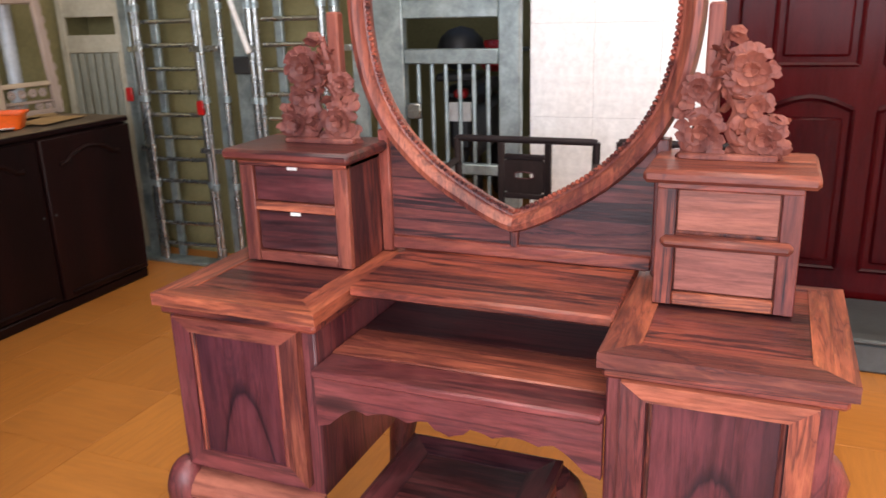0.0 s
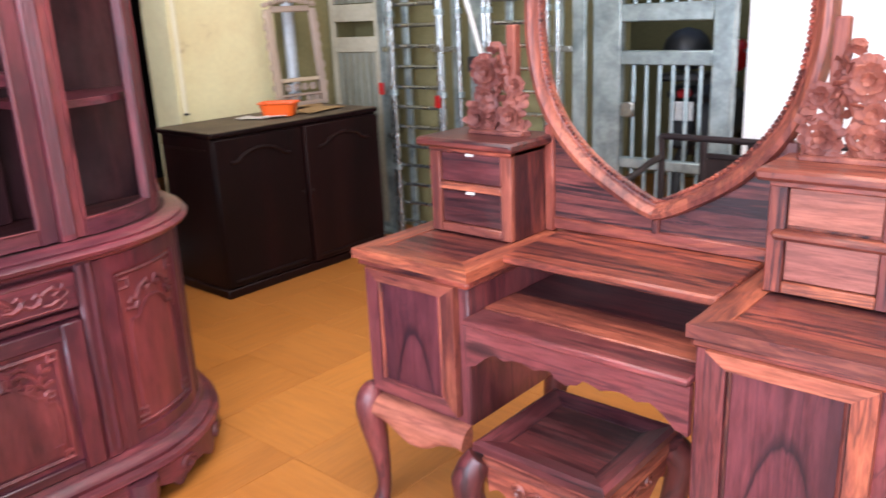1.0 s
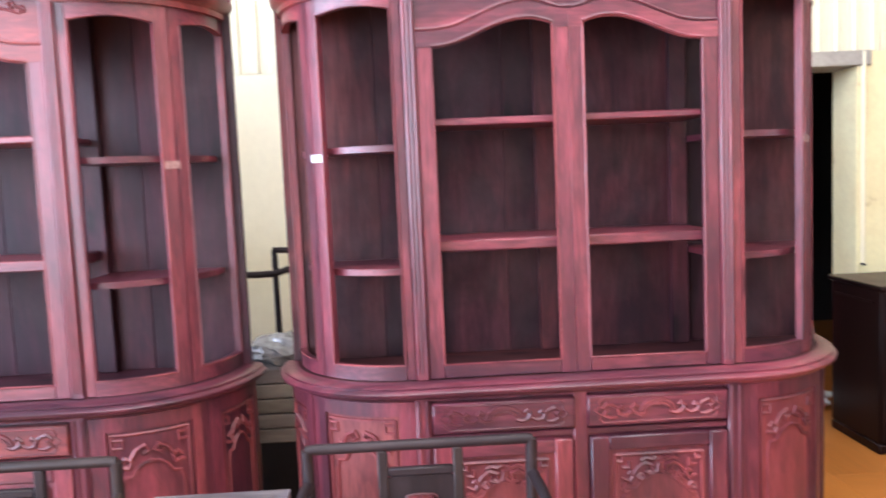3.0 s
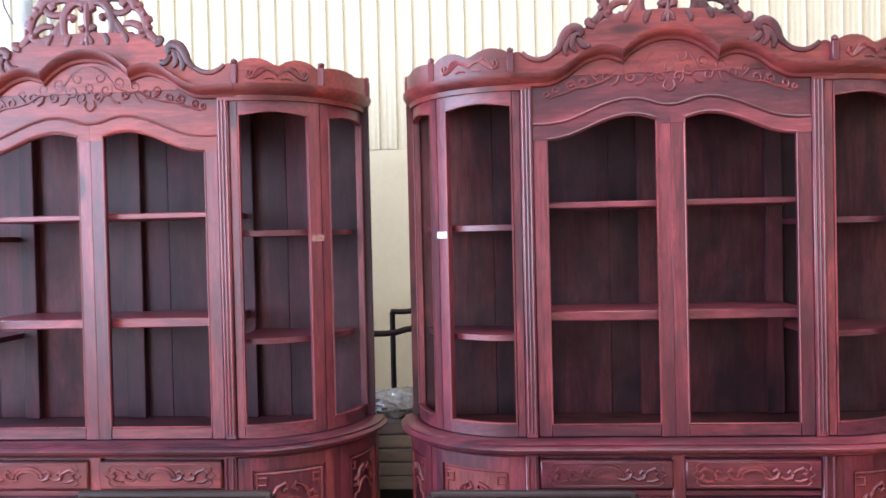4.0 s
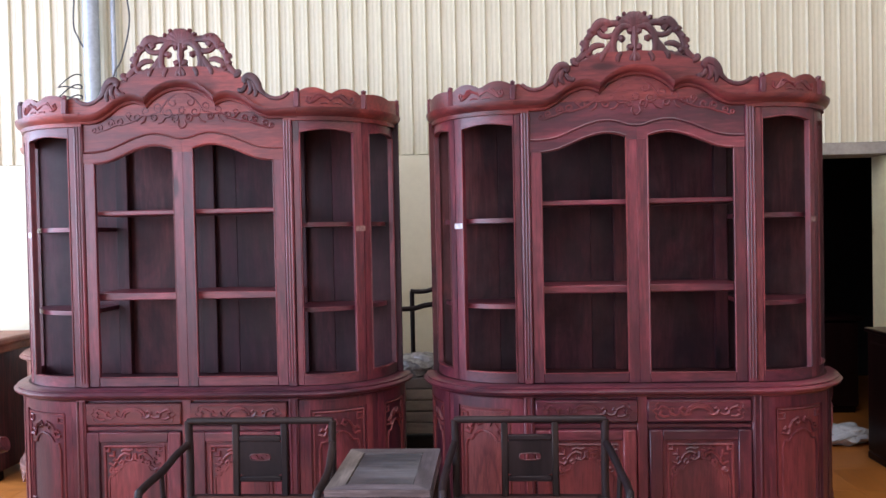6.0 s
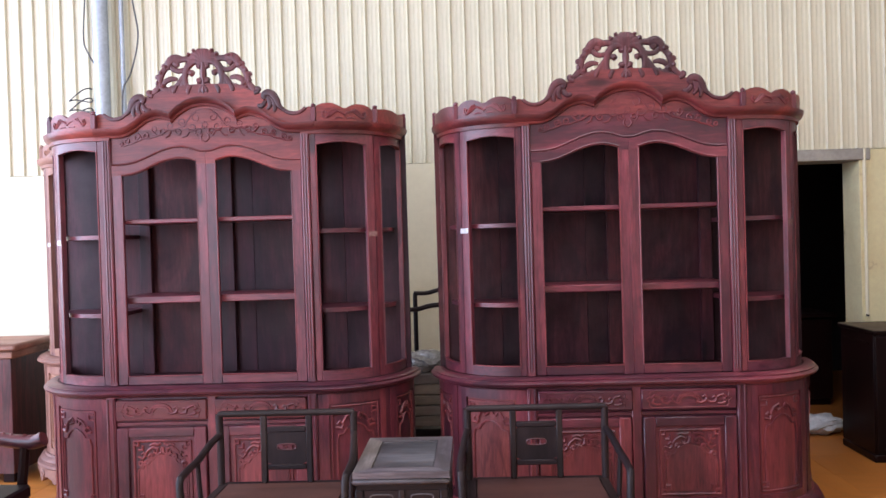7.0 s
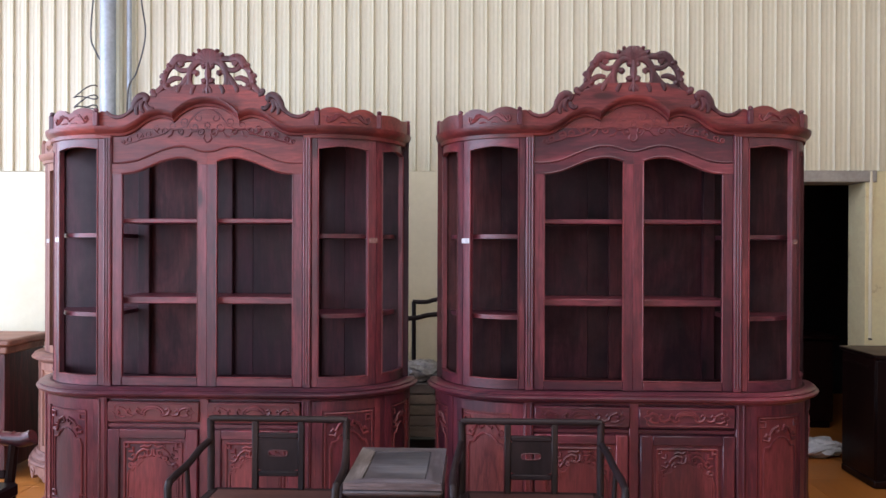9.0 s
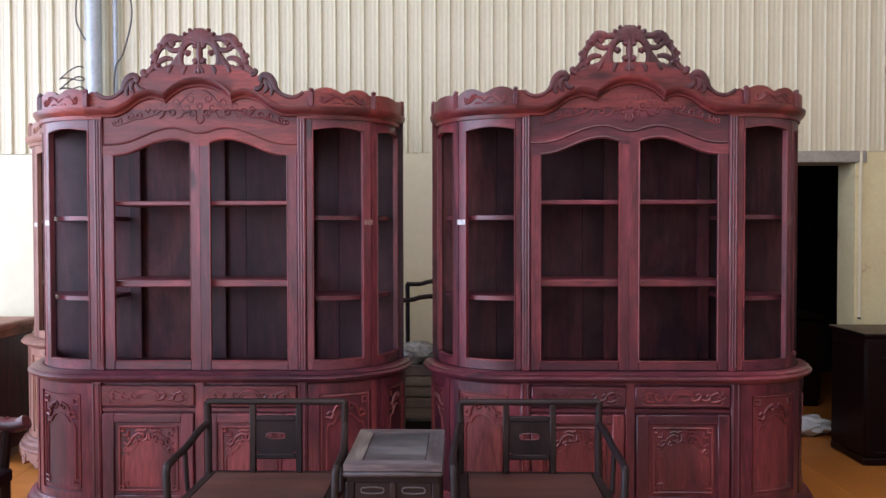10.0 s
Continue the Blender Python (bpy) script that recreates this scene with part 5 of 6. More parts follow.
# ---- armchairs and side table ----
def build_armchair(m, label, group):
    """A low back with one framed splat, round posts and bent arms; it faces local -y, its back posts stand at y = 0."""
    ch = thing("armchair", m, label, "armchair", group)
    W = 0.290
    part("top_rail", tube([(-W, 0, 0.744), (-W + 0.02, 0, 0.747), (W - 0.02, 0, 0.747), (W, 0, 0.744)], 0.014, None, 10), ebony("x"), ch)
    for s in (-1, 1):
        part("back_post", tube([(s * (W - 0.004), 0.0, 0.0), (s * (W - 0.004), 0.0, 0.44), (s * (W - 0.004), 0.004, 0.60), (s * (W - 0.002), 0.0, 0.746)], 0.0155, None, 10), ebony("z"), ch)
        arm = smooth_line([(s * W, -0.008, 0.655), (s * (W + 0.010), -0.09, 0.640), (s * (W + 0.022), -0.20, 0.607), (s * (W + 0.026), -0.31, 0.598), (s * (W + 0.024), -0.395, 0.590)], 4)
        part("arm", tube(arm + [Vector((s * (W + 0.022), -0.41, 0.57)), Vector((s * (W + 0.018), -0.41, 0.44))], 0.0145, None, 10), ebony("y"), ch)
        part("arm_post", tube([(s * (W + 0.012), -0.215, 0.44), (s * (W + 0.020), -0.215, 0.60)], 0.010, None, 8), ebony("z"), ch)
        part("front_leg", tube([(s * (W - 0.002), -0.41, 0.0), (s * (W - 0.002), -0.41, 0.43)], 0.018, None, 10), ebony("z"), ch)
        part("splat_post", box(s * 0.097 - 0.013, s * 0.097 + 0.013, -0.012, 0.012, 0.45, 0.738, 0.004), ebony("z"), ch)
        part("side_seat_rail", box(s * 0.275 - 0.02, s * 0.275 + 0.02, -0.43, 0.02, 0.40, 0.45, 0.006), ebony("y"), ch)
        part("side_stretcher", tube([(s * 0.286, -0.41, 0.12), (s * 0.286, 0.0, 0.12)], 0.011, None, 8), ebony("y"), ch)
    for z in (0.678, 0.518):
        part("splat_rail", box(-0.084, 0.084, -0.010, 0.010, z - 0.011, z + 0.011, 0.004), ebony("x"), ch)
    # splat with a pierced slot
    sp = bmesh.new()
    k = 20
    inner = [(0.030 * max(-1, min(1, 1.6 * math.cos(2 * math.pi * i / k))) + 0.010 * math.cos(2 * math.pi * i / k), 0.604 + 0.013 * math.sin(2 * math.pi * i / k)) for i in range(k)]
    outer = []
    for i in range(k):
        c, sn = math.cos(2 * math.pi * i / k), math.sin(2 * math.pi * i / k)
        f = 1 / max(abs(c) / 0.084, abs(sn) / 0.076)
        outer.append((c * f, 0.600 + sn * f))
    rows = [[(a, y, z) for a, z in q] for q, y in ((outer, 0.005), (outer, -0.005), (inner, -0.005), (inner, 0.005), (outer, 0.005))]
    loft(rows, sp, True, False)
    spl = part("splat", sp, ebony("z"), ch, "splat with one pierced slot")
    part("slot_rim", tube([(a, -0.006, z) for a, z in inner + inner[:1]], 0.003, None, 6), heart("x"), spl)
    part("seat", box(-0.255, 0.255, -0.40, -0.01, 0.432, 0.452, 0.004), wood("worn_seat_wood", "x", (0.105, 0.045, 0.034), (0.064, 0.027, 0.022), (0.024, 0.012, 0.011), 0.4, 0.45, 1.0, 0.05), ch, "worn greyish brown seat board")
    for y in (-0.42, 0.008):
        part("seat_rail", box(-0.275, 0.275, y - 0.02, y + 0.02, 0.40, 0.45, 0.006), ebony("x"), ch)
    part("front_stretcher", tube([(-0.286, -0.41, 0.09), (0.286, -0.41, 0.09)], 0.011, None, 8), ebony("x"), ch)
    return ch


chair = build_armchair(pose(-0.985, 0.254, 0, 0, 0, 90), "weathered black wooden armchair with pierced splat", "armchairs")
for m in (pose(-0.985, -0.803, 0, 0, 0, 90), pose(-0.64, 3.58, 0.02, 0, 0, 0), pose(0.02, 3.60, 0.02, 0, 0, -3)):
    copy_thing(chair, m)

tb = thing("side_table", pose(-0.835, -0.281, 0, 0, 0, 90), "weathered grey black side table with framed top", "side table")
grey = lambda a: wood("greyed_ebony", a, (0.235, 0.205, 0.205), (0.13, 0.11, 0.112), (0.035, 0.03, 0.03), 0.45, 0.42, 1.0, 0.2, 0.4, 0.5, 0.2, False, 0.5)
TX, TY = 0.181, 0.26
w = 0.062
for pts, g in (([(-TX, -TY), (TX, -TY), (TX - w, -TY + w), (-TX + w, -TY + w)], "x"), ([(-TX, TY), (TX, TY), (TX - w, TY - w), (-TX + w, TY - w)], "x"), ([(-TX, -TY), (-TX + w, -TY + w), (-TX + w, TY - w), (-TX, TY)], "y"), ([(TX, -TY), (TX - w, -TY + w), (TX - w, TY - w), (TX, TY)], "y")):
    part("top_rail", prism(pts, 0.580, 0.605, None, lambda a, d, u: (a, u, d)), grey(g), tb)
part("top_panel", box(-TX + w + 0.002, TX - w - 0.002, -TY + w + 0.002, TY - w - 0.002, 0.582, 0.602, 0.002), wood("slate_panel_wood", "x", (0.16, 0.16, 0.165), (0.080, 0.080, 0.085), (0.028, 0.028, 0.03), 0.3, 0.42, 0.6, 0.3, 0.3, 0.5, 0.1, False, 0.7), tb, "dark inset top panel")
part("top_edge", box(-TX - 0.004, TX + 0.004, -TY - 0.004, TY + 0.004, 0.556, 0.578, 0.008), grey("x"), tb)
part("waist", box(-TX + 0.012, TX - 0.012, -TY + 0.012, TY - 0.012, 0.535, 0.556), ebony("x"), tb)
for s in (-1, 1):
    for y in (-TY + 0.025, TY - 0.025):
        part("leg", box(s * (TX - 0.022) - 0.016, s * (TX - 0.022) + 0.016, y - 0.016, y + 0.016, 0.0, 0.536, 0.005), ebony("z"), tb)
    ap = part("drawer_panel", box(min(s * 0.010, s * 0.142), max(s * 0.010, s * 0.142), -TY + 0.016, -TY + 0.030, 0.475, 0.534, 0.003), ebony("x"), tb)
    rim = [(s * 0.076 + 0.034 * max(-1, min(1, 1.5 * math.cos(a))) + 0.008 * math.cos(a), -TY + 0.014, 0.505 + 0.012 * math.sin(a)) for a in [2 * math.pi * i / 20 for i in range(21)]]
    part("slot_rim", tube(rim, 0.003, None, 6), grey("x"), ap)
    part("side_panel", box(s * (TX - 0.03) - 0.006, s * (TX - 0.03) + 0.006, -TY + 0.04, TY - 0.04, 0.475, 0.535), ebony("y"), tb)
part("middle_post", box(-0.012, 0.012, -TY + 0.010, -TY + 0.034, 0.45, 0.536, 0.004), ebony("z"), tb)
part("lower_shelf", box(-TX + 0.02, TX - 0.02, -TY + 0.02, TY - 0.02, 0.15, 0.17, 0.003), ebony("x"), tb)

# ---- dark sideboard by the doorway ----
sb = thing("sideboard", pose(-2.64, 3.005, 0, 0, 0, 90), "dark brown lacquered sideboard with two arched doors", "sideboard")
# local: x along the front, -y to the front
part("plinth", box(-0.545, 0.545, -0.005, 0.435, 0.0, 0.050, 0.008), darkbrown("x"), sb)
part("body", box(-0.538, 0.538, 0.006, 0.44, 0.05, 0.795, 0.004), darkbrown("z"), sb)
part("top", box(-0.548, 0.542, -0.014, 0.468, 0.797, 0.818, 0.004), darkbrown("x"), sb)
part("dust", box(-0.545, 0.539, -0.011, 0.465, 0.8185, 0.8225, 0.001), surface("brown_dust", (0.085, 0.062, 0.038), (0.18, 0.135, 0.082), 4.0, 0.75, 0, 0.25, 50.0), sb, "brown dust lying on the top")
for s, yy in ((-1, -0.012), (1, -0.020)):
    x0, x1 = (min(s * 0.006, s * 0.534), max(s * 0.006, s * 0.534))
    d = part("door", box(x0, x1, yy, 0.006, 0.056, 0.786, 0.005), darkbrown("z"), sb, "plain dark door with arched moulding")
    cx = (x0 + x1) / 2
    arch = smooth_line([(cx - 0.18, yy, 0.668), (cx - 0.14, yy, 0.672), (cx - 0.09, yy, 0.705), (cx, yy, 0.722), (cx + 0.09, yy, 0.705), (cx + 0.14, yy, 0.672), (cx + 0.18, yy, 0.668)], 4)
    part("arched_moulding", tube(arch, 0.011, None, 6), darkbrown("x"), d)
    part("lower_moulding", tube([(cx - 0.22, yy, 0.085), (cx + 0.22, yy, 0.085)], 0.008, None, 6), darkbrown("x"), d)
    part("keyhole", blob(s * 0.03, yy, 0.45, 0.006, 0.004, 0.008), RUBBER, d)
part("end_moulding", tube([(-0.540, 0.06, 0.735), (-0.540, 0.40, 0.735)], 0.006, None, 6), darkbrown("y"), sb)

# small empty frame before the pipe
ml = thing("picture_frame", Matrix.Translation((-3.06, 3.38, 0.826)) @ pose(0, 0, 0, 0, 0, 84) @ pose(0, 0, 0, -6, 0, 0), "small empty pale carved wooden frame standing on the sideboard", "picture frame")
for s in (-1, 1):
    bm = box(s * 0.148 - 0.022, s * 0.148 + 0.022, -0.016, 0.012, 0.0, 0.545, 0.005)
    for i in range(9):
        blob(s * (0.168 + 0.006 * (i % 2)), -0.002, 0.06 + i * 0.056, 0.014, 0.010, 0.024, bm, 0.4, 1, i)
    part("side_frame", bm, weathered("z"), ml, "carved pale side of the frame")
bm = box(-0.126, 0.126, -0.014, 0.012, 0.527, 0.560, 0.004)
for i in range(9):
    blob(-0.16 + 0.04 * i, -0.002, 0.568 + 0.022 * math.sin(math.pi * i / 8), 0.024, 0.010, 0.016, bm, 0.5, 1, i * 3)
part("head_frame", bm, weathered("x"), ml, "carved pale head of the frame")
for z0, z1 in ((0.140, 0.163), (0.004, 0.030), (0.060, 0.076)):
    part("lower_rail", box(-0.126, 0.126, -0.014, 0.012, z0, z1, 0.003), weathered("x"), ml)
bm = carving(bmesh.new(), [[(s * a, u) for a, u in spiral(c, z, 0.020, 0.006, 0.5, 1.3)] for s in (-1, 1) for c, z in ((0.03, 0.108), (0.085, 0.108), (0.05, 0.045), (0.10, 0.045))], 0.008, 0)
tagged(part("fretwork", bm, weathered("x"), ml, "openwork scrolls"), kind="stuff")

# clutter on the sideboard
tray = thing("plastic_basket", pose(-2.835, 3.03, 0.825, 0, 0, 35) @ Matrix.Diagonal((0.84, 0.84, 0.9, 1.0)), "bright orange plastic basket on the sideboard", "basket")
rows = []
for q, z in ((0.088, 0.002), (0.110, 0.080), (0.120, 0.083), (0.120, 0.076), (0.106, 0.070), (0.084, 0.008)):
    k = 20
    rows.append([(1.05 * q * (abs(math.cos(a)) ** 0.35) * (1 if math.cos(a) >= 0 else -1), 0.72 * q * (abs(math.sin(a)) ** 0.35) * (1 if math.sin(a) >= 0 else -1), z) for a in [2 * math.pi * (i + 0.5) / k for i in range(k)]])
part("bowl", loft(rows, None, True), ORANGE, tray)


def sheet_of_paper(x, y, z, w, d, turn, material, label, name="paper_sheet", category="paper"):
    bm = bmesh.new()
    n = 6
    rows = [[(w * (i / n - 0.5), d * (j / n - 0.5), 0.004 + 0.006 * noise.noise(Vector((i * 0.7 + x * 9, j * 0.7, y * 7)))) for i in range(n + 1)] for j in range(n + 1)]
    rows_low = [[(a, b, c - 0.002) for a, b, c in r] for r in rows]
    loft(rows, bm)
    loft(rows_low, bm)
    return solid(name, bm, material, label, category, pose(x, y, z, 0, 0, turn))


sheet_of_paper(-2.90, 2.90, 0.826, 0.16, 0.11, 20, PAPER, "crumpled white paper beside the orange basket")
sheet_of_paper(-2.80, 2.97, 0.832, 0.12, 0.10, 60, PAPER, "loose white paper under the orange basket")
sheet_of_paper(-2.84, 3.27, 0.828, 0.20, 0.30, 12, CARD, "flat brown cardboard on the dusty sideboard", "cardboard_sheet", "cardboard")
sheet_of_paper(-3.02, 3.35, 0.828, 0.10, 0.22, -20, CARD, "scrap of brown card before the carved frame", "cardboard_sheet", "cardboard")

# ---- stainless folding gate along the north wall ----
gate = thing("folding_gate", pose(0, 0, 0), "stainless steel folding gate, folded open against the wall", "gate")
GY = 3.80


def post(x, r, y=GY, z1=2.35, mat=STEEL, z0=0.02, seg=10):
    return part("post", tube([(x, y, z0), (x, y, z1)], r, None, seg), mat, gate)


def ladder(x0, x1, y0, y1, z0, z1, step, r=0.011):
    z = z0
    while z < z1:
        part("rung", tube([(x0, y0, z), (x1, y1, z)], r, None, 8), STEEL, gate)
        z += step


for x, r, y in ((-2.74, 0.026, GY), (-2.70, 0.014, GY - 0.03), (-2.385, 0.020, GY + 0.02), (-2.315, 0.013, GY - 0.04), (-2.225, 0.016, GY), (-2.035, 0.020, GY - 0.02), (-1.985, 0.014, GY - 0.045), (-1.66, 0.018, GY), (-1.57, 0.013, GY - 0.04)):
    p = post(x, r, y)
    for z in (0.42, 0.86, 1.30, 1.74):
        part("collar", tube([(x, y, z), (x, y, z + 0.03)], r + 0.006, None, 10), DULLSTEEL, p)
for x, w, y in ((-2.13, 0.040, GY + 0.03), (-1.485, 0.035, GY + 0.02), (-2.83, 0.030, GY + 0.03), (-2.66, 0.022, GY + 0.05), (-2.29, 0.020, GY + 0.05), (-1.92, 0.022, GY + 0.05), (-1.62, 0.024, GY + 0.05)):
    part("flat_upright", box(x - w, x + w, y - 0.012, y + 0.012, 0.02, 2.35, 0.004), DULLSTEEL, gate)
ladder(-2.72, -2.39, GY, GY + 0.02, 0.10, 2.2, 0.115)
ladder(-1.97, -1.67, GY - 0.02, GY, 0.10, 2.2, 0.115)
for x0, x1, y in ((-2.39, -2.22, GY - 0.035), (-2.04, -1.98, GY - 0.05), (-2.78, -2.68, GY - 0.03), (-1.66, -1.50, GY - 0.03)):
    for z in (0.62, 1.12, 1.62):
        part("link", box(x0, x1, y - 0.008, y + 0.008, z - 0.014, z + 0.014, 0.003), STEEL, gate)
part("brace", tube([(-2.20, GY - 0.06, 1.62), (-2.02, GY - 0.07, 1.10)], 0.013, None, 8), PAPER, gate, "white diagonal brace")
part("lock_box", box(-2.15, -2.05, GY - 0.03, GY + 0.01, 1.00, 1.08, 0.006), RUBBER, gate, "black lock box")
for x, z in ((-2.80, 0.86), (-2.36, 0.80)):
    part("red_marker", box(x - 0.02, x + 0.02, GY - 0.045, GY - 0.03, z, z + 0.07, 0.004), REDPAINT, gate, "red plastic marker")
part("bottom_track", box(-3.1, -1.45, GY - 0.05, GY + 0.05, 0.0, 0.02, 0.004), DULLSTEEL, gate)

leaf = thing("barred_gate", pose(-3.06, 3.82, 0, 0, 0, 8), "cream painted gate panel with grey ribbed sheet, in the corner", "gate")
part("cross_plate", box(-0.19, 0.19, 0.0, 0.02, 1.10, 1.19, 0.003), GATEPAINT, leaf)
part("cross_plate", box(-0.19, 0.19, 0.0, 0.02, 1.28, 1.38, 0.003), GATEPAINT, leaf)
part("side", box(0.15, 0.19, -0.003, 0.023, 0.05, 2.2, 0.003), GATEPAINT, leaf)
part("side", box(-0.19, -0.15, -0.003, 0.023, 0.05, 2.2, 0.003), GATEPAINT, leaf)
for i in range(6):
    for z0, z1 in ((0.05, 1.098), (1.385, 2.2)):
        part("slat", box(-0.148 + i * 0.05, -0.108 + i * 0.05, 0.004, 0.014, z0, z1, 0.003), RIBGREY, leaf)
part("bottom_rail", box(-0.19, 0.19, 0.0, 0.02, 0.0, 0.05, 0.003), DULLSTEEL, leaf)

# corner tube in front of the corner
pipe = solid("corner_pipe", tube([(-3.205, 3.44, 0.0), (-3.205, 3.44, 3.6)], 0.034, None, 12), PIPE, "bright galvanised pipe in the room's corner", "pipe")
for z in (1.62, 0.95):
    part("clamp", box(-3.262, -3.166, 3.385, 3.402, z, z + 0.022, 0.003), RUBBER, pipe, "dark pipe clamp")

# ---- steel gate door with bars ----
sg = thing("steel_gate", pose(0, 0, 0), "tarnished stainless steel gate with upright bars, closed", "gate")
SY = 3.88
for x0, x1 in ((-1.435, -1.285), (-0.840, -0.745)):
    part("stile", box(x0, x1, SY - 0.025, SY + 0.025, 0.02, 2.38, 0.006), DULLSTEEL, sg)
for z0, z1 in ((0.02, 0.10), (0.55, 0.60), (1.040, 1.105), (1.235, 1.315), (2.28, 2.38)):
    part("rail", box(-1.284, -0.841, SY - 0.022, SY + 0.022, z0, z1, 0.005), DULLSTEEL, sg)
for i in range(6):
    x = -1.225 + 0.066 * i
    for z0, z1 in ((0.10, 0.55), (0.60, 1.04), (1.315, 2.28)):
        part("bar", tube([(x, SY, z0), (x, SY, z1)], 0.010, None, 8), DULLSTEEL, sg)
part("lock", box(-1.27, -1.20, SY - 0.05, SY - 0.024, 0.80, 0.87, 0.006), STEEL, sg)

# motorbike in the dark passage
mb = thing("motorbike", pose(-1.33, 4.77, 0.0, 0, 0, 8), "dark motorbike with a red tail lamp parked behind the gate", "motorbike")
for y in (0.0, 1.05):
    k = 24
    part("wheel", tube([(0, y + 0.25 * math.cos(2 * math.pi * i / k), 0.28 + 0.25 * math.sin(2 * math.pi * i / k)) for i in range(k + 1)], 0.035, None, 8), RUBBER, mb)
part("seat", box(-0.12, 0.12, -0.10, 0.55, 0.76, 0.86, 0.04), RUBBER, mb)
part("body", box(-0.11, 0.11, 0.0, 0.9, 0.45, 0.76, 0.05), CABLE, mb)
part("tail_lamp", box(-0.035, 0.035, -0.17, -0.10, 0.80, 0.85, 0.012), REDPAINT, mb, "red tail lamp")
part("rear_plate", box(-0.065, 0.065, -0.19, -0.18, 0.68, 0.785, 0.004), PAPER, mb, "plain white rear plate")
part("mudguard", box(-0.06, 0.06, -0.18, 0.10, 0.52, 0.74, 0.02), RUBBER, mb)
part("handlebar", tube([(-0.34, 0.78, 1.02), (0, 0.86, 0.98), (0.34, 0.78, 1.02)], 0.014), STEEL, mb)
part("headset", box(-0.10, 0.10, 0.80, 0.98, 0.86, 1.06, 0.04), REDPAINT, mb)
part("rear_rack", box(-0.11, 0.11, -0.26, -0.02, 0.90, 0.94, 0.01), RUBBER, mb)
part("helmet", blob(0.0, -0.12, 1.06, 0.13, 0.15, 0.12), RUBBER, mb, "black helmet")

# ---- red lacquered door ----
rd = thing("door_1", pose(0.12, NORTH_Y - 0.02, 0), "dark red lacquered wooden door with raised panels, closed", "door", kind="structure")
part("leaf", box(0.0, 0.92, 0.0, 0.045, 0.03, 2.10, 0.004), REDDOOR, rd)
for z0, z1 in ((0.22, 0.86), (1.03, 1.42), (1.52, 2.0)):
    for x0, x1 in ((0.13, 0.43), (0.52, 0.82)):
        pn = part("panel", box(x0 + 0.03, x1 - 0.03, -0.014, 0.002, z0 + 0.03, z1 - 0.03, 0.010), REDDOOR, rd)
        rim = bmesh.new()
        tube([(x0, -0.002, z0), (x1, -0.002, z0)], 0.010, rim, 6)
        for x in (x0, x1):
            tube([(x, -0.002, z0), (x, -0.002, z1)], 0.010, rim, 6)
        up = 0.045 if z0 < 0.5 else 0.0
        tube([(x0 + (x1 - x0) * i / 8, -0.004, z1 + up * math.sin(math.pi * i / 8)) for i in range(9)], 0.014 if up else 0.010, rim, 6)
        part("panel_moulding", rim, REDDOOR, pn)
for x0, x1 in ((-0.06, -0.002), (0.922, 0.98)):
    part("frame", box(x0, x1, -0.03, 0.06, 0.0, 2.14, 0.006), REDDOOR, rd)

step = solid("door_step", box(0.33, 1.75, 3.468, NORTH_Y - 0.055, 0.0, 0.112, 0.010), surface("dark_step_stone", (0.045, 0.050, 0.050), (0.075, 0.082, 0.078), 2.5, 0.35, 0, 0.15, 50.0), "dark grey polished stone step before the red door", "step", **setting)
part("nosing", box(0.325, 1.755, 3.456, 3.52, 0.113, 0.131, 0.006), surface("step_nosing_stone", (0.060, 0.066, 0.064), (0.10, 0.108, 0.102), 2.5, 0.3, 0, 0.1, 50.0), step)

# ---- pipe and wires on the west wall ----
solid("downpipe", tube([(WALL_X + 0.075, -2.56, 0.0), (WALL_X + 0.075, -2.56, 4.55)], 0.052, None, 16), PIPE, "pale grey galvanised downpipe on the clad wall", "pipe")
solid("thin_conduit", tube([(WALL_X + 0.03, -2.425, 0.4), (WALL_X + 0.03, -2.43, 4.55)], 0.016, None, 10), PIPE, "thin pale conduit beside the downpipe", "conduit")
c1 = smooth_line([(WALL_X + 0.05, -2.64, 3.6), (WALL_X + 0.06, -2.69, 3.0), (WALL_X + 0.06, -2.66, 2.85), (WALL_X + 0.05, -2.61, 2.76)], 6)
solid("hanging_wire", tube(c1, 0.006, None, 6), CABLE, "dark loose wire hanging beside the downpipe", "wire")
c2 = smooth_line([(WALL_X + 0.05, -2.40, 3.7), (WALL_X + 0.06, -2.33, 3.2), (WALL_X + 0.06, -2.30, 2.95), (WALL_X + 0.06, -2.36, 2.70), (WALL_X + 0.06, -2.42, 2.58), (WALL_X + 0.06, -2.43, 2.3)], 6)
solid("hanging_wire", tube(c2, 0.006, None, 6), CABLE, "dark loose wire curving beside the conduit", "wire")
coil = [(WALL_X + 0.13 + 0.05 * math.sin(a), -2.69 + 0.08 * math.cos(a), 2.56 + 0.015 * math.sin(2 * a) + 0.02 * math.cos(a) - 0.011 * a) for a in [i * 0.4 for i in range(44)]]
solid("wire_coil", tube(coil, 0.005, None, 6), CABLE, "coil of dark wire hung on the downpipe", "wire")

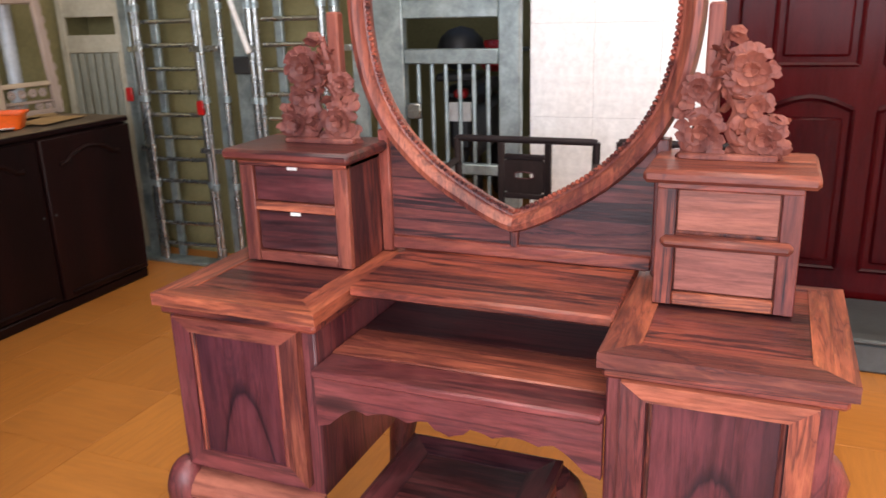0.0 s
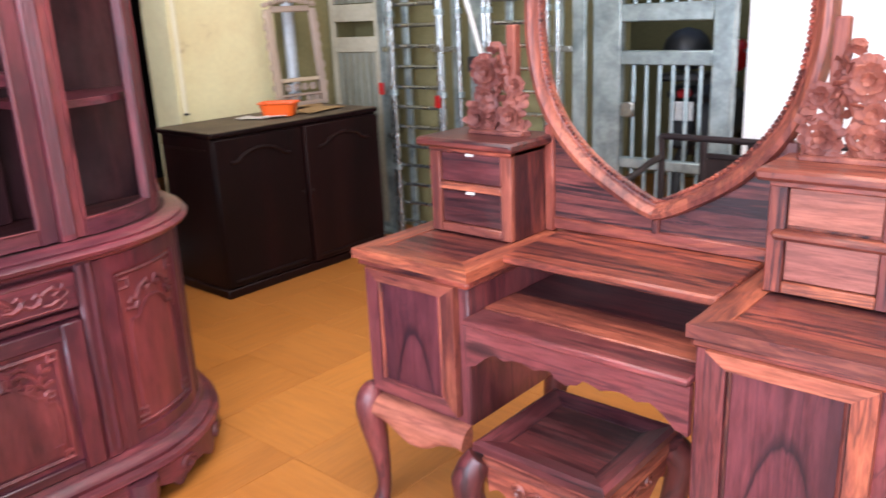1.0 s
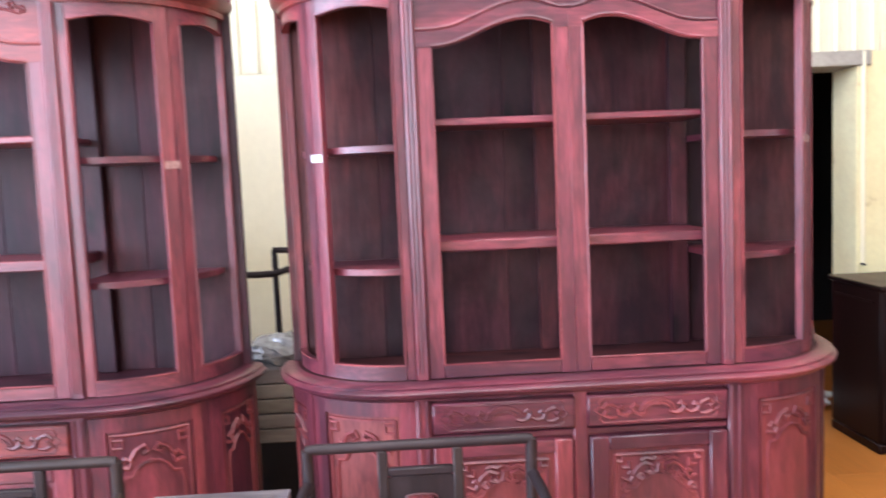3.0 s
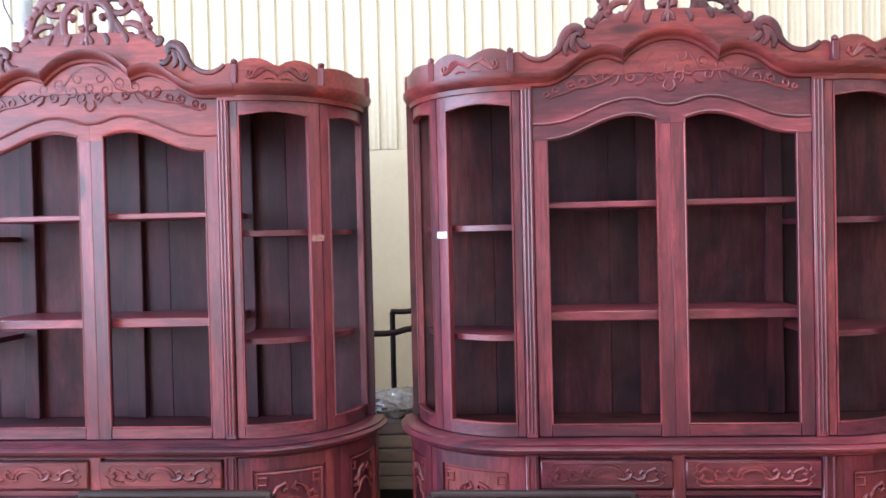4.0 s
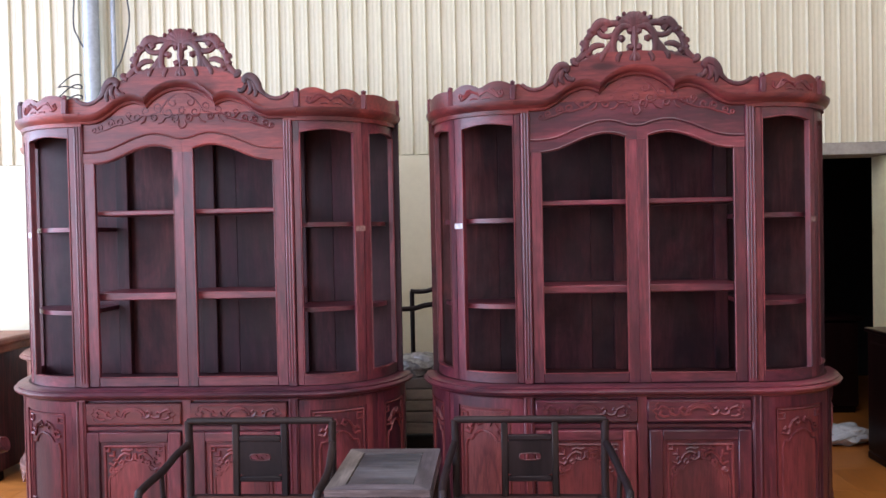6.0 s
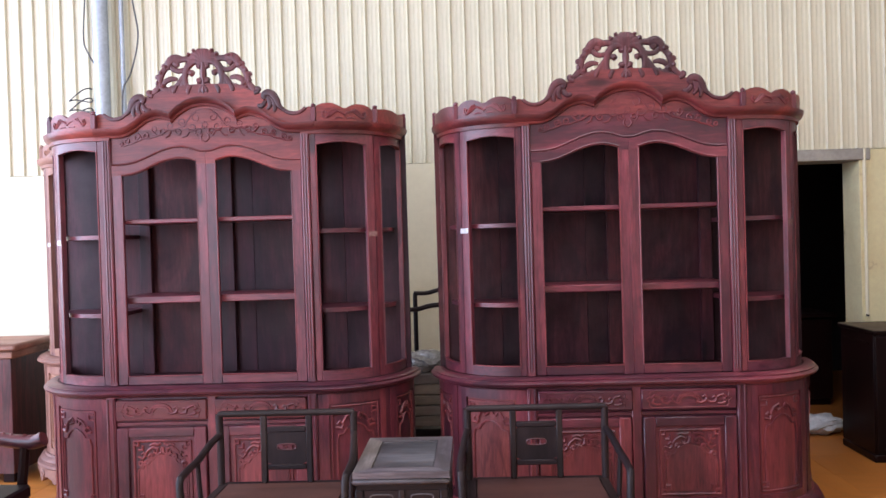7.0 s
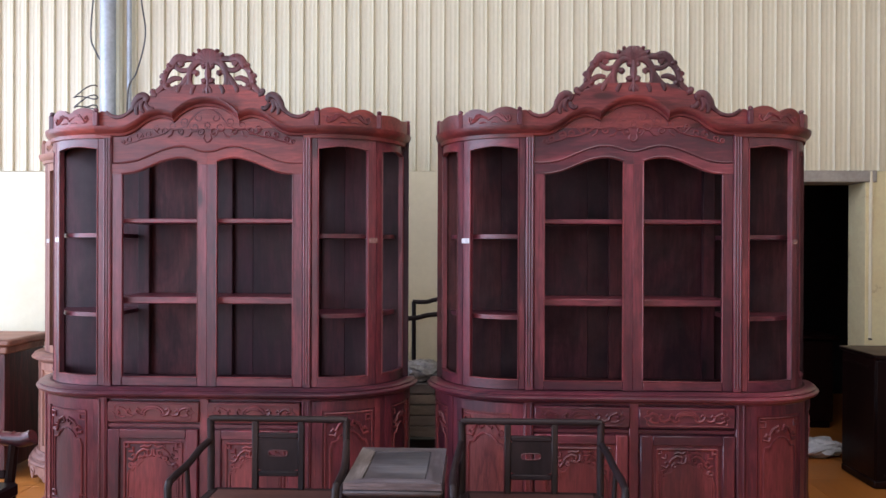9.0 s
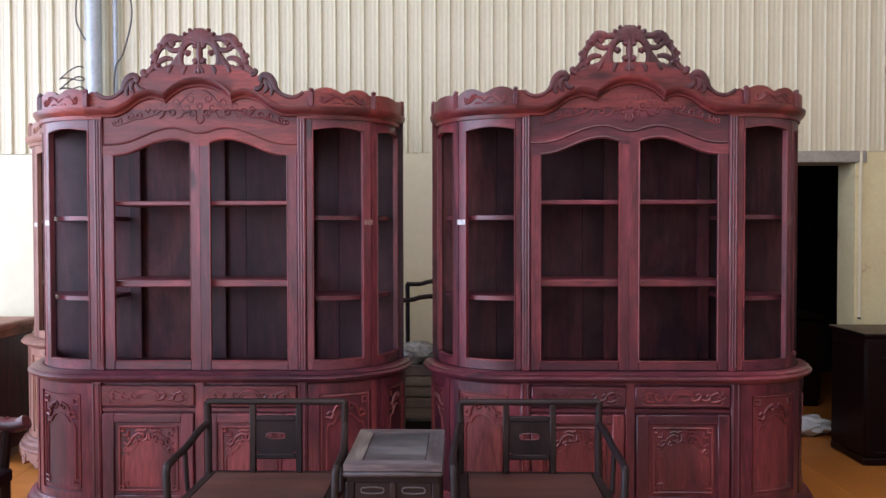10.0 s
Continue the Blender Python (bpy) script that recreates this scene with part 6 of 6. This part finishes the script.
# ---- things behind the two cabinets ----
build_cabinet(pose(-2.42, -1.865, 0, 0, 0, 90), pale, pale, "unfinished pale display cabinet behind the rosewood cabinet", "display cabinets")
dk = thing("desk_cabinet", pose(-2.55, -3.32, 0, 0, 0, 90), "dark wooden cabinet with paler moulded top", "cabinet")
part("body", box(-0.45, 0.40, 0.0, 0.45, 0.06, 0.84, 0.004), heart("z"), dk)
part("top", box(-0.50, 0.45, -0.04, 0.47, 0.842, 0.885, 0.012), pale("x"), dk, "moulded pale top")
part("upper_moulding", box(-0.47, 0.42, -0.015, 0.46, 0.79, 0.84, 0.008), pale("x"), dk)
for x in (-0.40, 0.35):
    part("leg", box(x - 0.04, x + 0.04, 0.02, 0.10, 0.0, 0.062, 0.008), darkbrown("z"), dk)
ac = thing("carved_armchair", pose(-0.80, -2.215, 0, 0, 0, 180), "dark carved wooden armchair with scrolled arms", "armchair")
part("seat", box(-0.27, 0.27, -0.25, 0.25, 0.38, 0.44, 0.01), darkbrown("x"), ac)
part("backrest", box(-0.25, 0.25, 0.22, 0.26, 0.44, 0.78, 0.02), darkbrown("x"), ac)
for s in (-1, 1):
    arm = smooth_line([(s * 0.27, 0.24, 0.76), (s * 0.30, 0.10, 0.685), (s * 0.30, -0.08, 0.636), (s * 0.29, -0.24, 0.618), (s * 0.29, -0.30, 0.634)], 5)
    a = part("arm", tube(arm, [0.026 + 0.008 * i / len(arm) for i in range(len(arm))], None, 10), heart("y"), ac, "scrolled arm carved along its top")
    bm = bmesh.new()
    for i, p in enumerate(arm[4:-2]):
        blob(p.x, p.y, p.z + 0.026, 0.014, 0.012, 0.010, bm, 0.7, 1, i * 2.3)
    tagged(part("arm_carving", bm, heart("y"), a), kind="stuff")
    part("arm_post", tube([(s * 0.28, -0.20, 0.42), (s * 0.29, -0.22, 0.64)], 0.022), darkbrown("z"), ac)
    for y in (-0.22, 0.22):
        part("leg", tube([(s * 0.25, y, 0.0), (s * 0.25, y, 0.39)], 0.026), darkbrown("z"), ac)
    part("stretcher", box(s * 0.25 - 0.015, s * 0.25 + 0.015, -0.22, 0.22, 0.10, 0.13, 0.005), darkbrown("y"), ac)

crate = thing("plank_stack", pose(-2.14, -0.30, 0), "stack of dusty grey planks behind the cabinets", "planks")
for i in range(5):
    part("plank", box(-0.15, 0.15, -0.45 + 0.01 * (i % 2), 0.45, 0.44 + i * 0.058, 0.494 + i * 0.058, 0.004), wood("grey_plank", "y", (0.22, 0.18, 0.14), (0.15, 0.12, 0.095), (0.08, 0.065, 0.05), 0.4, 0.7, 0.8, 0.3), crate)
for y in (-0.40, 0.40):
    part("trestle", box(-0.14, 0.14, y - 0.03, y + 0.03, 0.0, 0.439, 0.005), RUBBER, crate)
solid("storage_box", box(-2.92, -2.34, -0.88, -0.16, 0.0, 0.34, 0.01), RUBBER, "black storage box under a stored armchair", "box")

# a lower-backed chair stored on the box, its bent rails showing between the cabinets
sc_ = thing("stored_armchair", pose(-2.5, -0.2, 0.34), "black wooden armchair with bent rails, stored on a box", "armchair")
for x, y, z in ((-0.05, -0.153, 0.795), (-0.05, 0.40, 0.795), (0.12, -0.44, 0.715), (0.12, 0.40, 0.74)):
    part("post", tube([(x, y, 0.0), (x, y, z)], 0.0135, None, 10), ebony("z"), sc_)
part("top_rail", tube(smooth_line([(-0.05, -0.160, 0.795), (-0.05, -0.10, 0.793), (-0.05, -0.06, 0.797), (-0.05, -0.03, 0.806), (-0.05, 0.05, 0.812), (-0.05, 0.40, 0.797)], 4), 0.0135, None, 10), ebony("y"), sc_)
part("arm", tube(smooth_line([(0.12, -0.44, 0.712), (0.12, -0.20, 0.708), (0.12, -0.12, 0.712), (0.12, -0.06, 0.727), (0.12, 0.05, 0.735), (0.12, 0.40, 0.738)], 4), 0.0145, None, 10), ebony("y"), sc_)
part("seat", box(-0.06, 0.13, -0.44, 0.41, 0.24, 0.27, 0.004), ebony("y"), sc_)


def plastic_bag(x, y, z, rx, ry, rz, label, seed, material=PLASTIC):
    bm = bmesh.new()
    tmp = bmesh.new()
    bmesh.ops.create_icosphere(tmp, subdivisions=4, radius=1.0)
    for v in tmp.verts:
        q = 1 + 0.30 * noise.noise(v.co * 2.2 + Vector((seed, 0, 0))) + 0.14 * noise.noise(v.co * 6.0 + Vector((0, seed, 0)))
        v.co = Vector((v.co.x * rx * q, v.co.y * ry * q, max(v.co.z * q, -0.85) * rz))
    join(bm, tmp)
    return solid("plastic_bag", bm, material, label, "plastic bag", pose(x, y, z + 0.85 * rz))


plastic_bag(-2.13, -0.27, 0.726, 0.12, 0.13, 0.06, "crumpled clear plastic bag on the planks", 3.1)
plastic_bag(-3.42, 2.42, 0.0, 0.13, 0.20, 0.07, "crumpled white plastic bag on the doorway's floor", 7.7, surface("white_plastic_film", (0.72, 0.75, 0.79), (0.55, 0.58, 0.63), 18.0, 0.3, 0, 0.5, 40.0))

# dark furniture just visible in the store room
sr = thing("storage_chest", pose(-4.3, 2.5, 0, 0, 0, 90), "dark wooden chest in the unlit store room", "chest")
part("body", box(-0.5, 0.45, 0, 0.5, 0.05, 0.72, 0.01), darkbrown("z"), sr)
part("lid", box(-0.53, 0.48, -0.03, 0.52, 0.722, 0.76, 0.01), darkbrown("x"), sr)
part("plinth", box(-0.48, 0.43, 0.02, 0.48, 0.0, 0.05), darkbrown("x"), sr)

# ---- white wall tiles ----
tile_me = mesh_of("wall_tile", box(0, 0.2792, 0, 0.010, 0, 0.3992, 0.0006), WALLTILE)
for i in range(3):
    for j in range(7):
        ob = new("wall_tile", tile_me)
        ob.parent = nw
        ob.location = (-0.739 + i * 0.28, NORTH_Y, 0.002 + j * 0.40)

# ---- floor tiles: the ones the camera passes are pieces, the rest one sheet ----
T = 0.40
H = T / 2 - 0.0008
floor_me = mesh_of("floor_tile", box(-H, H, -H, H, -0.006, 0.0, 0.0006), TILE)
rest = bmesh.new()
count = 0
for i in range(-15, 15):
    for j in range(-14, 16):
        x, y = 0.17 + i * T, 0.32 + j * T
        if x + H > EAST_X + 0.2 or y - H < SOUTH_Y or y + H > 6.3:
            continue
        if -3.3 <= x <= 1.6 and -3.0 <= y <= 3.8 and count < 300:
            ob = new("floor_tile", floor_me)
            ob.parent = floor
            ob.location, ob.rotation_euler = (x, y, 0.0), (0, 0, math.pi / 2 * ((i + j) % 2))
            count += 1
        else:
            box(x - H, x + H, y - H, y + H, -0.006, 0.0, 0, rest)
tagged(part("outer_tiles", rest, TILE, floor), kind="stuff")
